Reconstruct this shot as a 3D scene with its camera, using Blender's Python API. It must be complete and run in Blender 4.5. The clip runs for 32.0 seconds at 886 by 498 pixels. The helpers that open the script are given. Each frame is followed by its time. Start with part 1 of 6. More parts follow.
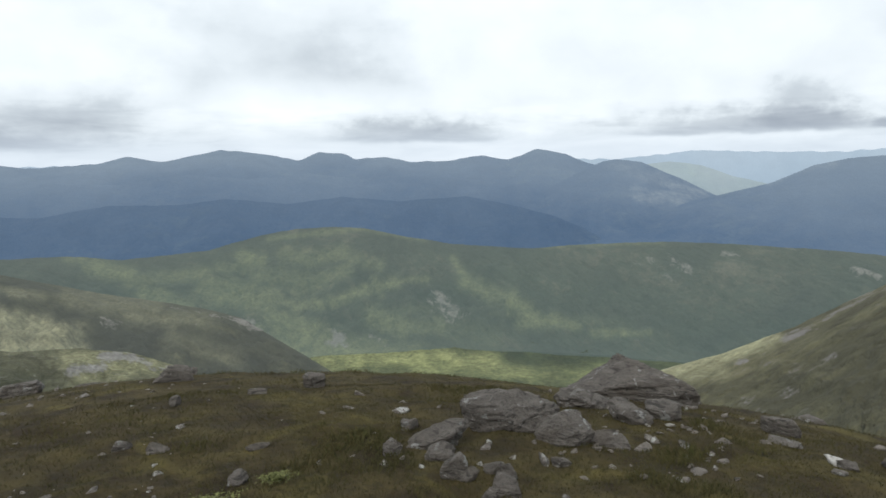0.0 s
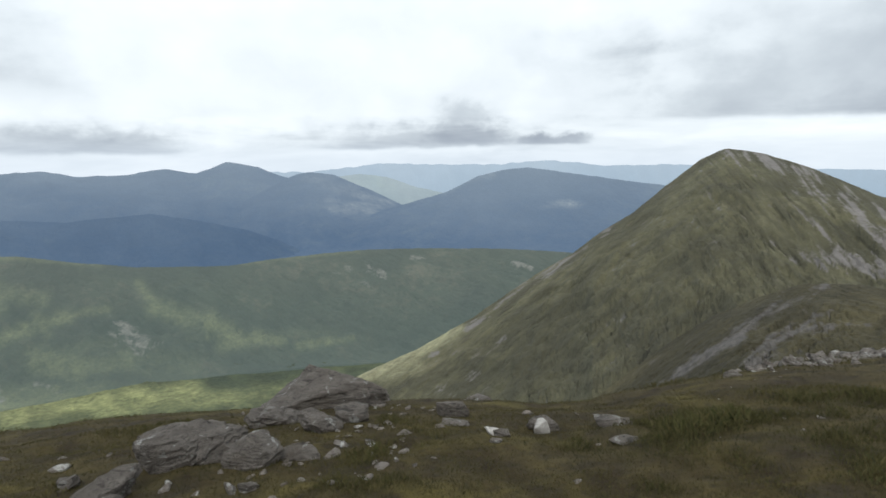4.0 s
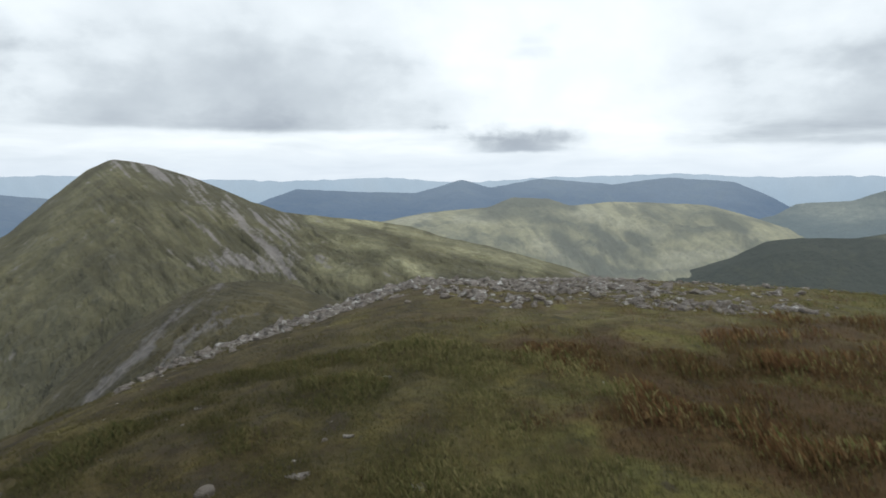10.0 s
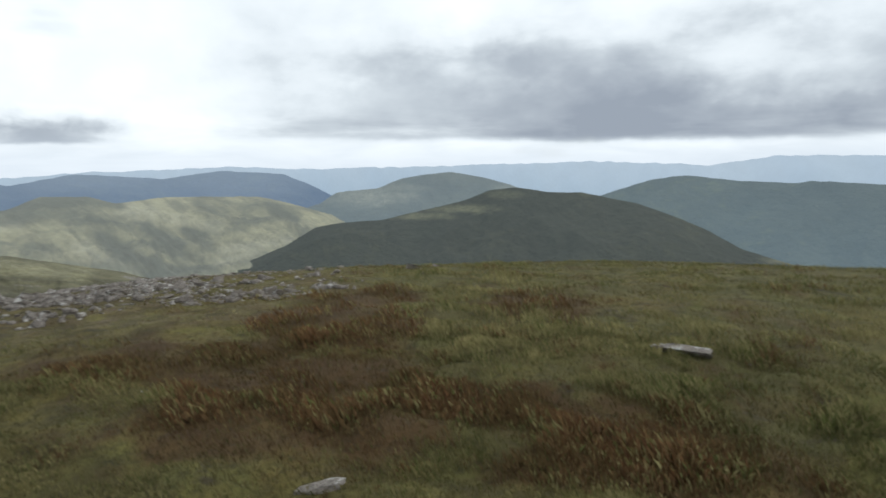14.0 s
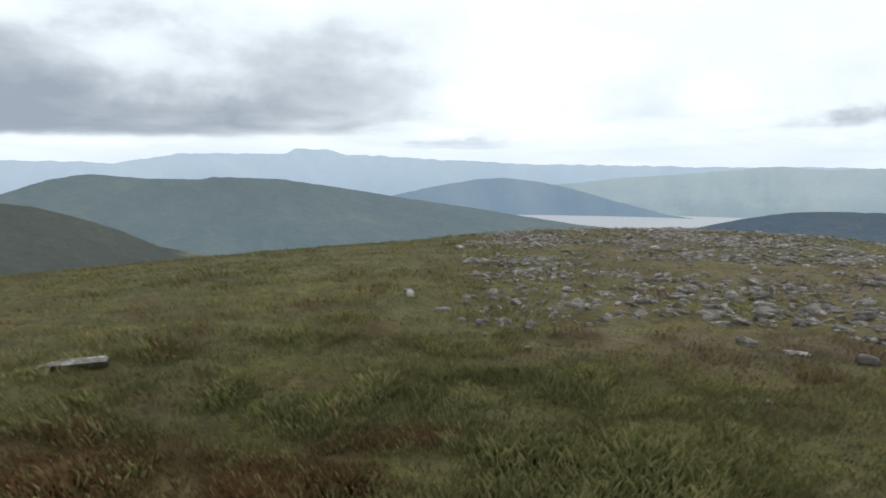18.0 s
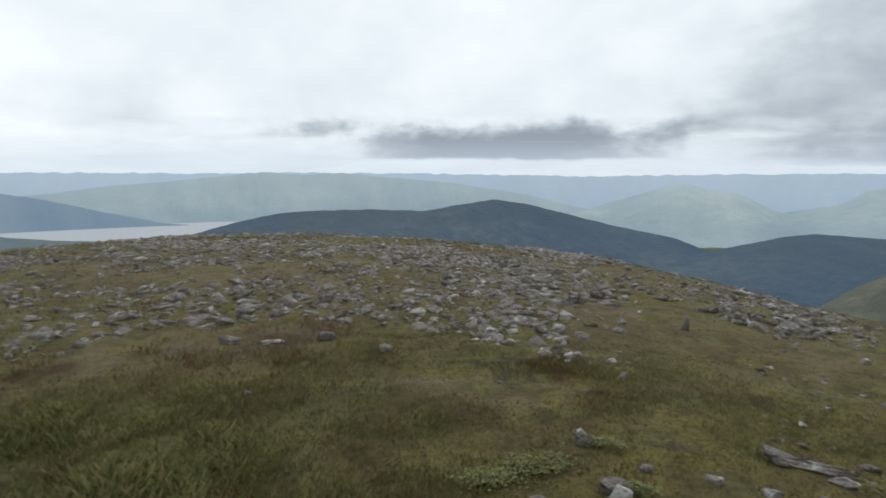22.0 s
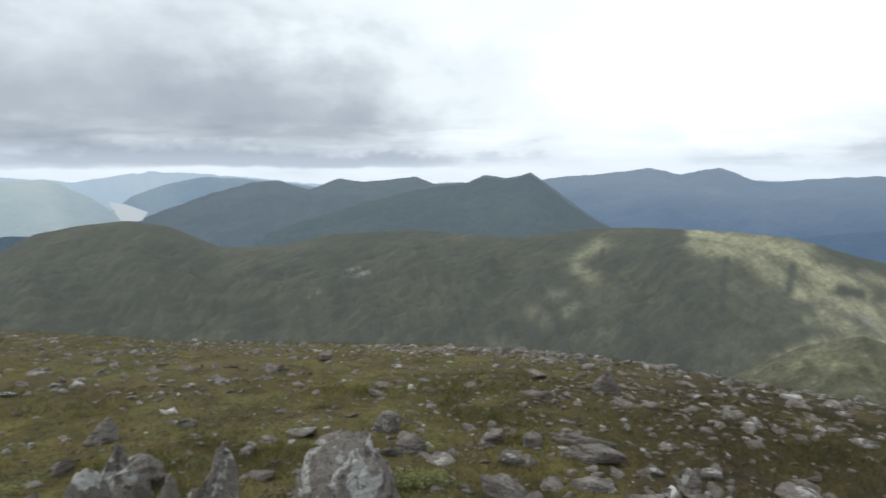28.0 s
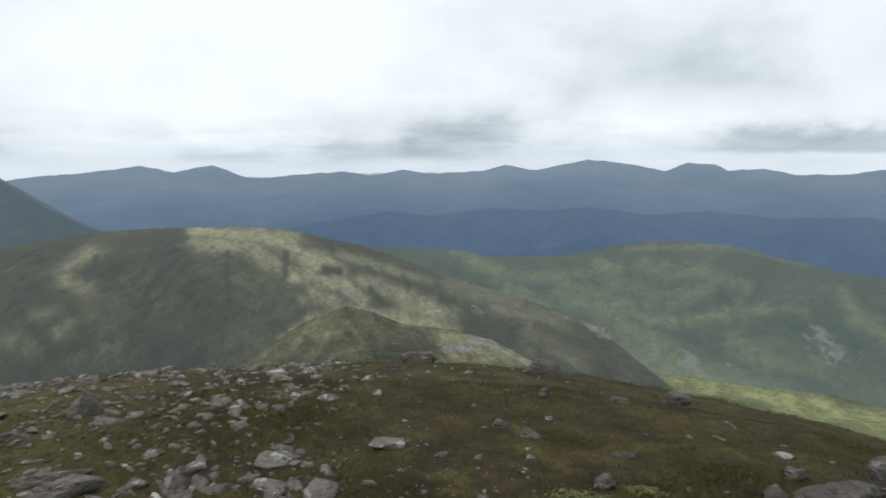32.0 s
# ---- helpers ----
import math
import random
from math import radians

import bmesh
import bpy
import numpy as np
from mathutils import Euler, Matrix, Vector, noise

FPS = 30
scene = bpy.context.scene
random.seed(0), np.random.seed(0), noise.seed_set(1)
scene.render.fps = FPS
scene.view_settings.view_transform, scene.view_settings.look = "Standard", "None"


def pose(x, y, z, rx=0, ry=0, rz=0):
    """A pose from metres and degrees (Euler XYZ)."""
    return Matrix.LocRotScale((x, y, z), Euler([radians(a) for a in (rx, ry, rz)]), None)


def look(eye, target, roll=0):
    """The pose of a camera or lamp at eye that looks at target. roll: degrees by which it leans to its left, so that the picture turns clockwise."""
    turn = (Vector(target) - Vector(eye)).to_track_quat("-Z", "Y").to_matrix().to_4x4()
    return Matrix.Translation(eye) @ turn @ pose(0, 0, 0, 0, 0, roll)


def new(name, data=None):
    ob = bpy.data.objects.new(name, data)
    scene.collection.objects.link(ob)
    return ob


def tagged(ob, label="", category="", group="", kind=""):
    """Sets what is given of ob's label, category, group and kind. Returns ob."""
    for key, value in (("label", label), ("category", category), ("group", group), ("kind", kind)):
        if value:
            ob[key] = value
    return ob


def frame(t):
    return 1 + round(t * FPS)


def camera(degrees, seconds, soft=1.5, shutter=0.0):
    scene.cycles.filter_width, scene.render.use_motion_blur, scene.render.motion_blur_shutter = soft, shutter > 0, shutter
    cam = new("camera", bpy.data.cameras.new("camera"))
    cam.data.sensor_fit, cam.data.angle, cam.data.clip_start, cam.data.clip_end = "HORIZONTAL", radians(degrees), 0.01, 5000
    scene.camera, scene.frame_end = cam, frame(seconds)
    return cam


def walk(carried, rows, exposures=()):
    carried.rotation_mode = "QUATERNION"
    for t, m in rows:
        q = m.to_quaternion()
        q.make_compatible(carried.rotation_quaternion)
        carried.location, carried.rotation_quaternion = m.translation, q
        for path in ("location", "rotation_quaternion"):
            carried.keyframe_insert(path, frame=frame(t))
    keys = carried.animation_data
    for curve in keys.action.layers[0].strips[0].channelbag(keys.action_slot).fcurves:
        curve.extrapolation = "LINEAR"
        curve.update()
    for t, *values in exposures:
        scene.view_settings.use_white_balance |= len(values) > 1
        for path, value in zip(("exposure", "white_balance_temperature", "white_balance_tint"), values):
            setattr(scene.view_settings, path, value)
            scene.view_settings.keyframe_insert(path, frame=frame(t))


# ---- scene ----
cam = camera(70.06, 32.0, soft=1.6, shutter=0.4)
PATH = [
    (0.0, pose(-0.005, 0.296, 1.593, 81.03, 0.59, 0.00)),
    (0.5, pose(0.012, 0.298, 1.595, 80.91, 0.31, -2.60)),
    (1.0, pose(0.031, 0.299, 1.596, 81.26, 0.08, -5.77)),
    (1.5, pose(0.048, 0.299, 1.597, 81.38, -0.10, -8.60)),
    (2.0, pose(0.070, 0.297, 1.597, 81.34, -0.03, -12.20)),
    (2.5, pose(0.092, 0.293, 1.597, 81.46, 0.03, -16.03)),
    (3.0, pose(0.114, 0.286, 1.596, 81.71, 0.15, -19.81)),
    (3.5, pose(0.133, 0.278, 1.597, 81.96, 0.33, -23.54)),
    (5.5, pose(0.186, 0.206, 1.617, 81.13, 0.76, -38.76)),
    (6.0, pose(0.207, 0.202, 1.616, 81.19, 0.64, -43.79)),
    (6.5, pose(0.223, 0.199, 1.615, 81.45, 0.51, -48.55)),
    (7.0, pose(0.237, 0.192, 1.614, 81.53, 0.20, -53.02)),
    (7.5, pose(0.248, 0.181, 1.612, 82.00, 0.11, -56.59)),
    (8.0, pose(0.259, 0.161, 1.607, 82.61, -0.25, -60.04)),
    (8.5, pose(0.270, 0.138, 1.602, 82.81, -0.25, -63.55)),
    (9.0, pose(0.281, 0.111, 1.597, 82.67, -0.29, -68.46)),
    (9.5, pose(0.291, 0.088, 1.594, 82.57, -0.26, -73.18)),
    (10.0, pose(0.300, 0.068, 1.594, 82.63, 0.09, -78.27)),
    (10.5, pose(0.306, 0.049, 1.596, 82.61, 0.53, -83.81)),
    (11.0, pose(0.307, 0.027, 1.598, 83.03, 0.85, -89.25)),
    (11.5, pose(0.303, 0.002, 1.597, 83.15, 0.99, -93.18)),
    (12.0, pose(0.296, -0.028, 1.592, 82.63, 0.74, -96.53)),
    (12.5, pose(0.287, -0.061, 1.589, 82.72, 0.53, -100.10)),
    (13.0, pose(0.280, -0.093, 1.588, 82.68, 0.62, -104.62)),
    (13.5, pose(0.277, -0.120, 1.591, 82.42, 0.54, -110.24)),
    (14.0, pose(0.272, -0.146, 1.594, 81.89, 0.33, -117.04)),
    (14.5, pose(0.269, -0.162, 1.596, 81.68, 0.01, -122.44)),
    (16.5, pose(0.194, -0.253, 1.611, 81.44, -0.35, -146.66)),
    (17.0, pose(0.155, -0.275, 1.608, 81.32, -0.18, -153.89)),
    (17.5, pose(0.113, -0.291, 1.606, 81.42, 0.28, -160.72)),
    (18.0, pose(0.067, -0.300, 1.604, 81.48, 0.11, -167.04)),
    (18.5, pose(0.027, -0.303, 1.603, 81.43, 0.16, -171.35)),
    (19.0, pose(-0.011, -0.303, 1.603, 81.42, -0.20, -176.07)),
    (19.5, pose(-0.039, -0.302, 1.605, 81.23, 0.07, -181.21)),
    (20.0, pose(-0.062, -0.298, 1.609, 81.32, 0.39, -186.60)),
    (20.5, pose(-0.081, -0.294, 1.611, 81.59, 0.33, -191.87)),
    (21.0, pose(-0.103, -0.287, 1.613, 81.87, 0.21, -198.00)),
    (21.5, pose(-0.124, -0.281, 1.613, 81.95, -0.04, -203.96)),
    (22.0, pose(-0.147, -0.269, 1.610, 82.01, 0.00, -210.64)),
    (22.5, pose(-0.167, -0.250, 1.604, 81.18, 0.05, -216.23)),
    (23.0, pose(-0.189, -0.228, 1.597, 80.77, 0.16, -222.39)),
    (23.5, pose(-0.211, -0.204, 1.593, 80.91, 0.52, -228.15)),
    (24.0, pose(-0.232, -0.177, 1.589, 80.87, 0.37, -233.53)),
    (24.5, pose(-0.252, -0.147, 1.588, 80.83, 0.30, -238.87)),
    (26.5, pose(-0.297, 0.016, 1.606, 81.42, 0.14, -263.66)),
    (27.0, pose(-0.300, 0.034, 1.602, 81.70, -0.08, -271.18)),
    (27.5, pose(-0.302, 0.042, 1.600, 81.98, -0.18, -276.85)),
    (28.0, pose(-0.298, 0.061, 1.597, 82.27, -0.06, -284.64)),
    (28.5, pose(-0.288, 0.084, 1.596, 82.41, 0.24, -291.56)),
    (29.0, pose(-0.271, 0.119, 1.596, 82.59, 0.33, -297.17)),
    (29.5, pose(-0.256, 0.149, 1.595, 82.58, 0.57, -300.52)),
    (30.0, pose(-0.237, 0.185, 1.594, 82.43, 0.50, -306.02)),
    (30.5, pose(-0.221, 0.207, 1.593, 82.16, 0.40, -311.14)),
    (31.0, pose(-0.203, 0.223, 1.592, 81.80, 0.11, -316.69)),
    (31.5, pose(-0.186, 0.234, 1.591, 81.92, 0.16, -322.03)),
    (32.0, pose(-0.166, 0.246, 1.590, 82.08, 0.02, -328.03)),
]
walk(cam, PATH, exposures=[(0, -0.06), (2, -0.1), (6, 0.0), (10, -0.08), (12, -0.12), (14, -0.06), (17, 0.12), (19, -0.06), (21, -0.15), (23, -0.15), (24, -0.05), (27, 0.15), (28, 0.02), (29, -0.14), (30, -0.2), (32, -0.17)])

# ------------------------------------------------------------ sky and sun
EYE = 1.6                      # height of the eye over the summit turf
SUN_BEARING, SUN_HEIGHT = 205.0, 48.0


def compass(b, r, z=0.0):
    """A place at bearing b (degrees clockwise from +y) and r metres out."""
    return Vector((r * math.sin(radians(b)), r * math.cos(radians(b)), z))


class Nodes:
    """Short hand for a node tree."""

    def __init__(self, tree):
        self.tree = tree
        tree.nodes.clear()

    def add(self, kind, **values):
        node = self.tree.nodes.new(kind)
        for key, value in values.items():
            if key in ("operation", "blend_type", "data_type", "noise_dimensions", "noise_type", "normalize", "sky_type", "sun_disc",
                       "sun_elevation", "sun_rotation", "air_density", "dust_density", "feature", "distance", "attribute_name", "interpolation_type",
                       "clamp", "wave_type", "bands_direction", "use_clamp", "altitude", "voronoi_dimensions"):
                setattr_plain(node, key, value)
            else:
                sock = node.inputs[int(key[1:])] if key[0] == "i" and key[1:].isdigit() else node.inputs[key]
                if hasattr(value, "is_output"):
                    self.tree.links.new(value, sock)
                else:
                    sock.default_value = value
        return node

    def math(self, op, a, b=0.0, c=None, clamp=False):
        node = self.tree.nodes.new("ShaderNodeMath")
        node.operation, node.use_clamp = op, clamp
        for k, v in enumerate((a, b) if c is None else (a, b, c)):
            if hasattr(v, "is_output"):
                self.tree.links.new(v, node.inputs[k])
            else:
                node.inputs[k].default_value = v
        return node.outputs[0]

    def mix(self, fac, a, b, blend="MIX"):
        node = self.tree.nodes.new("ShaderNodeMix")
        node.data_type, node.blend_type = "RGBA", blend
        for k, v in ((0, fac), (6, a), (7, b)):
            if hasattr(v, "is_output"):
                self.tree.links.new(v, node.inputs[k])
            else:
                node.inputs[k].default_value = (*v, 1) if k else v
        return node.outputs[2]

    def ramp(self, fac, *stops):
        node = self.tree.nodes.new("ShaderNodeValToRGB")
        el = node.color_ramp.elements
        while len(el) < len(stops):
            el.new(0.5)
        for e, (p, c) in zip(el, stops):
            e.position = p
            e.color = (c, c, c, 1) if isinstance(c, (int, float)) else (*c, 1)
        self.tree.links.new(fac, node.inputs[0])
        return node.outputs[0]

    def noise(self, vector, scale, detail=4.0, rough=0.55, distortion=0.0):
        node = self.tree.nodes.new("ShaderNodeTexNoise")
        self.tree.links.new(vector, node.inputs["Vector"])
        for key, v in (("Scale", scale), ("Detail", detail), ("Roughness", rough), ("Distortion", distortion)):
            node.inputs[key].default_value = v
        return node.outputs["Fac"]

    def stretch(self, vector, scale=(1, 1, 1), shift=(0, 0, 0), turn=(0, 0, 0)):
        node = self.tree.nodes.new("ShaderNodeMapping")
        self.tree.links.new(vector, node.inputs[0])
        node.inputs["Scale"].default_value, node.inputs["Location"].default_value = scale, shift
        node.inputs["Rotation"].default_value = turn
        return node.outputs[0]

    def link(self, a, b):
        self.tree.links.new(a, b)


# bearing, half width, lowest and highest degree, softness below and above, share (negative: darker)
BANKS = [
    (331, 7, 0.3, 4.2, 0.5, 1.6, -0.14), (353, 18, 0.4, 2.6, 0.5, 0.9, -0.10), (24, 10.6, 1, 3, 0.25, 0.9, -0.23), (29, 3.4, 1.3, 5, 0.4, 0.7, -0.17), (37, 3.2, 1.2, 2, 0.15, 0.3, -0.25), (40, 6.5, 4.8, 10.2, 3, 3, -0.1), (60, 19.9, 3.1, 11.2, 0.35, 4.5, -0.2), (86, 6.4, 1.4, 3.4, 0.3, 0.8, -0.2), (61, 5.9, 2.9, 4.6, 0.3, 1.2, -0.1), (27, 10.6, -0.4, 0.6, 0.1, 0.3, -0.06), (84, 6.2, 1.4, 2.8, 0.2, 0.5, -0.16), (120, 23, 1.7, 9.1, 0.4, 4, -0.26), (135, 15, 1.3, 4.8, 0.3, 2.4, -0.08)]
BANKS += [
    (139, 25.8, 1.6, 11.5, 0.35, 4.5, -0.18), (139, 13, 1.5, 5.7, 0.4, 2, -0.1), (158, 10.5, 1.9, 9.2, 0.4, 4.5, -0.12), (184, 4.5, 2.4, 6.4, 1.0, 1.8, -0.09), (169, 5.3, 0.5, 1.3, 0.1, 0.3, -0.16), (214, 16.5, 0.2, 2.9, 0.18, 1, -0.38), (216, 5.1, 0.2, 2.2, 0.2, 0.8, -0.08), (215, 15.7, -0, 2.8, 0.18, 0.9, -0.14), (256, 24, 1.6, 19.5, 1.2, 5, -0.12), (261, 8.9, -0.1, 1.4, 0.25, 0.8, -0.2), (247, 8.5, 0.2, 2.6, 0.4, 1, -0.12), (264, 33, -0.1, 10.2, 0.35, 5, -0.19), (264, 31, -0.4, 0.8, 0.15, 0.6, -0.2)]
BANKS += [
    (312, 18, 3.0, 30, 2.0, 8, 0.09), (276, 9.5, -0.1, 4.8, 0.5, 1.5, -0.05), (270, 9.4, 0.2, 7.8, 0.3, 3, -0.05), (273, 13.2, -0.3, 0.6, 0.2, 0.5, -0.16), (323, 9.5, -0.3, 1.5, 0.3, 0.8, -0.1), (303, 2.6, 1.4, 3.6, 0.4, 0.8, -0.08), (325, 10, 0.2, 4.5, 0.3, 1.6, -0.10), (346, 11.1, 5, 11.7, 1.5, 2.5, -0.16), (359, 8.9, 0.6, 2.6, 0.3, 0.9, -0.2), (310, 5.2, -0.2, 0.8, 0.2, 0.5, -0.12), (295, 3.8, 0.2, 4.4, 0.4, 1, -0.05)]



def build_sky():
    world = bpy.data.worlds.new("sky")
    scene.world = world
    world.use_nodes = True
    n = Nodes(world.node_tree)
    way = n.tree.nodes.new("ShaderNodeTexCoord").outputs["Generated"]
    split = n.tree.nodes.new("ShaderNodeSeparateXYZ")
    n.link(way, split.inputs[0])
    x, y, z = split.outputs
    up = n.math("MULTIPLY", n.math("ARCSINE", z), 57.29578)           # degrees above the level
    turn = n.math("MULTIPLY", n.math("ARCTAN2", x, y), 57.29578)       # bearing, -180 to 180
    banks = n.tree.nodes.new("ShaderNodeCombineXYZ")
    n.link(x, banks.inputs[0])
    n.link(y, banks.inputs[1])
    n.link(n.math("MULTIPLY", z, 2.6), banks.inputs[2])
    deck = banks.outputs[0]
    big = n.noise(n.stretch(deck, (1, 1, 0.7)), 1.7, 3, 0.45, 0.1)
    fine = n.noise(n.stretch(deck, (1, 1, 0.55), (7, 3, 0)), 5.0, 4, 0.48, 0.1)
    warp = n.math("SUBTRACT", n.noise(n.stretch(deck, (1, 1, 1), (4, 1, 6)), 6.0, 5, 0.5, 0.15), 0.5)
    puff = n.math("SUBTRACT", n.noise(n.stretch(way, (1, 1, 1.5), (3, 8, 2)), 8.0, 6, 0.52, 0.15), 0.5)
    flat = n.math("SUBTRACT", n.noise(n.stretch(way, (1, 1, 6.0), (1, 5, 9)), 7.0, 5, 0.55, 0.4), 0.5)
    cloud = n.math("ADD", n.math("ADD", n.math("MULTIPLY", big, 0.30), n.math("MULTIPLY", fine, 0.22)), 0.35)
    heap = n.math("SUBTRACT", n.noise(n.stretch(way, (1, 1, 1.3), (5, 2, 8)), 22.0, 5, 0.55, 0.2), 0.5)

    def step(v, lo, hi):
        m = n.tree.nodes.new("ShaderNodeMapRange")
        m.interpolation_type = "SMOOTHSTEP"
        n.link(v, m.inputs[0])
        m.inputs[1].default_value, m.inputs[2].default_value = lo, hi
        return m.outputs[0]

    def bank(b, wide, low, high, soft_low, soft_high, amount):
        """A cloud bank round the bearing b, between two heights in degrees, with soft ragged edges."""
        d = n.math("SUBTRACT", n.math("MODULO", n.math("ADD", n.math("SUBTRACT", turn, b), 720 + 180), 360), 180)
        d = n.math("ADD", n.math("ABSOLUTE", d), n.math("ADD", n.math("MULTIPLY", warp, min(22.0, wide * 1.3)), n.math("MULTIPLY", heap, min(5.0, wide))))
        side = n.math("SUBTRACT", 1.0, step(d, wide * 0.35, wide * 1.25))
        crown = n.math("ADD", up, n.math("ADD", n.math("MULTIPLY", warp, 1.8 * soft_high), n.math("MULTIPLY", heap, 2.2)))
        base = n.math("ADD", up, n.math("ADD", n.math("MULTIPLY", warp, 0.7), n.math("MULTIPLY", heap, 0.5)))
        body = n.math("MULTIPLY", step(base, low - soft_low, low + soft_low), n.math("SUBTRACT", 1.0, step(crown, high - soft_high, high + soft_high)))
        return n.math("MULTIPLY", n.math("MULTIPLY", side, body), amount)

    for args in BANKS:
        cloud = n.math("ADD", cloud, bank(*args))
    # heaped clouds above the horizon, thin flat ones along it
    cloud = n.math("ADD", cloud, n.math("MULTIPLY", puff, n.math("MULTIPLY", step(up, 2.0, 4.5), 0.26)))
    cloud = n.math("ADD", cloud, n.math("MULTIPLY", flat, n.math("MULTIPLY", n.math("SUBTRACT", 1.0, step(up, 2.5, 5.0)), 0.42)))
    tone = n.ramp(cloud, (0.10, (0.36, 0.39, 0.445)), (0.26, (0.48, 0.51, 0.555)), (0.40, (0.68, 0.71, 0.74)), (0.50, (0.87, 0.895, 0.915)), (0.60, (0.985, 1.0, 1.01)), (0.72, (1.12, 1.12, 1.11)))
    tone = n.mix(1.0, tone, (0.965, 1.03, 1.075), "MULTIPLY")
    sky = n.add("ShaderNodeTexSky", sky_type="NISHITA", sun_disc=False, sun_elevation=radians(SUN_HEIGHT), sun_rotation=radians(SUN_BEARING), altitude=900.0)
    blue = n.mix(1.0, sky.outputs[0], (0.10, 0.10, 0.10), "MULTIPLY")
    gap = n.ramp(n.noise(n.stretch(deck, (1, 1, 1.2), (2, 9, 4)), 3.5, 4, 0.5), (0.68, 0.0), (0.80, 1.0))
    tone = n.mix(n.math("MULTIPLY", gap, 0.25), tone, blue)
    # pale haze along the horizon
    low = n.math("SUBTRACT", 1.0, step(up, -0.5, 2.4))
    tone = n.mix(n.math("MULTIPLY", low, 0.5), tone, (0.68, 0.78, 0.90))
    back = n.add("ShaderNodeBackground", Strength=1.0)
    n.link(tone, back.inputs[0])
    out = n.tree.nodes.new("ShaderNodeOutputWorld")
    n.link(back.outputs[0], out.inputs[0])


def setattr_plain(node, key, value):
    if key == "sky_type":
        node.sky_type = value
    elif key == "sun_disc":
        node.sun_disc = value
    elif key == "sun_elevation":
        node.sun_elevation = value
    elif key == "sun_rotation":
        node.sun_rotation = value
    elif key == "altitude":
        node.altitude = value
    elif key == "operation":
        node.operation = value
    elif key == "attribute_name":
        node.attribute_name = value
    elif key == "feature":
        node.feature = value


build_sky()
sun = new("sun", bpy.data.lights.new("sun", "SUN"))
sun.data.energy, sun.data.angle, sun.data.color = 1.5, radians(10), (1.0, 0.965, 0.90)
sun.matrix_world = look(compass(SUN_BEARING, 100, 100 * math.tan(radians(SUN_HEIGHT))), (0, 0, 0))


# ------------------------------------------------------------ materials
def material(name, rough=0.9):
    m = bpy.data.materials.new(name)
    m.use_nodes = True
    n = Nodes(m.node_tree)
    shader = n.add("ShaderNodeBsdfPrincipled", Roughness=rough)
    shader.inputs["Specular IOR Level"].default_value = 0.25
    out = n.tree.nodes.new("ShaderNodeOutputMaterial")
    n.link(shader.outputs[0], out.inputs[0])
    place = n.tree.nodes.new("ShaderNodeNewGeometry")
    return m, n, shader, out, place


def bump(n, shader, height, strength, distance):
    b = n.add("ShaderNodeBump", Strength=strength, Distance=distance)
    n.link(height, b.inputs["Height"])
    n.link(b.outputs[0], shader.inputs["Normal"])


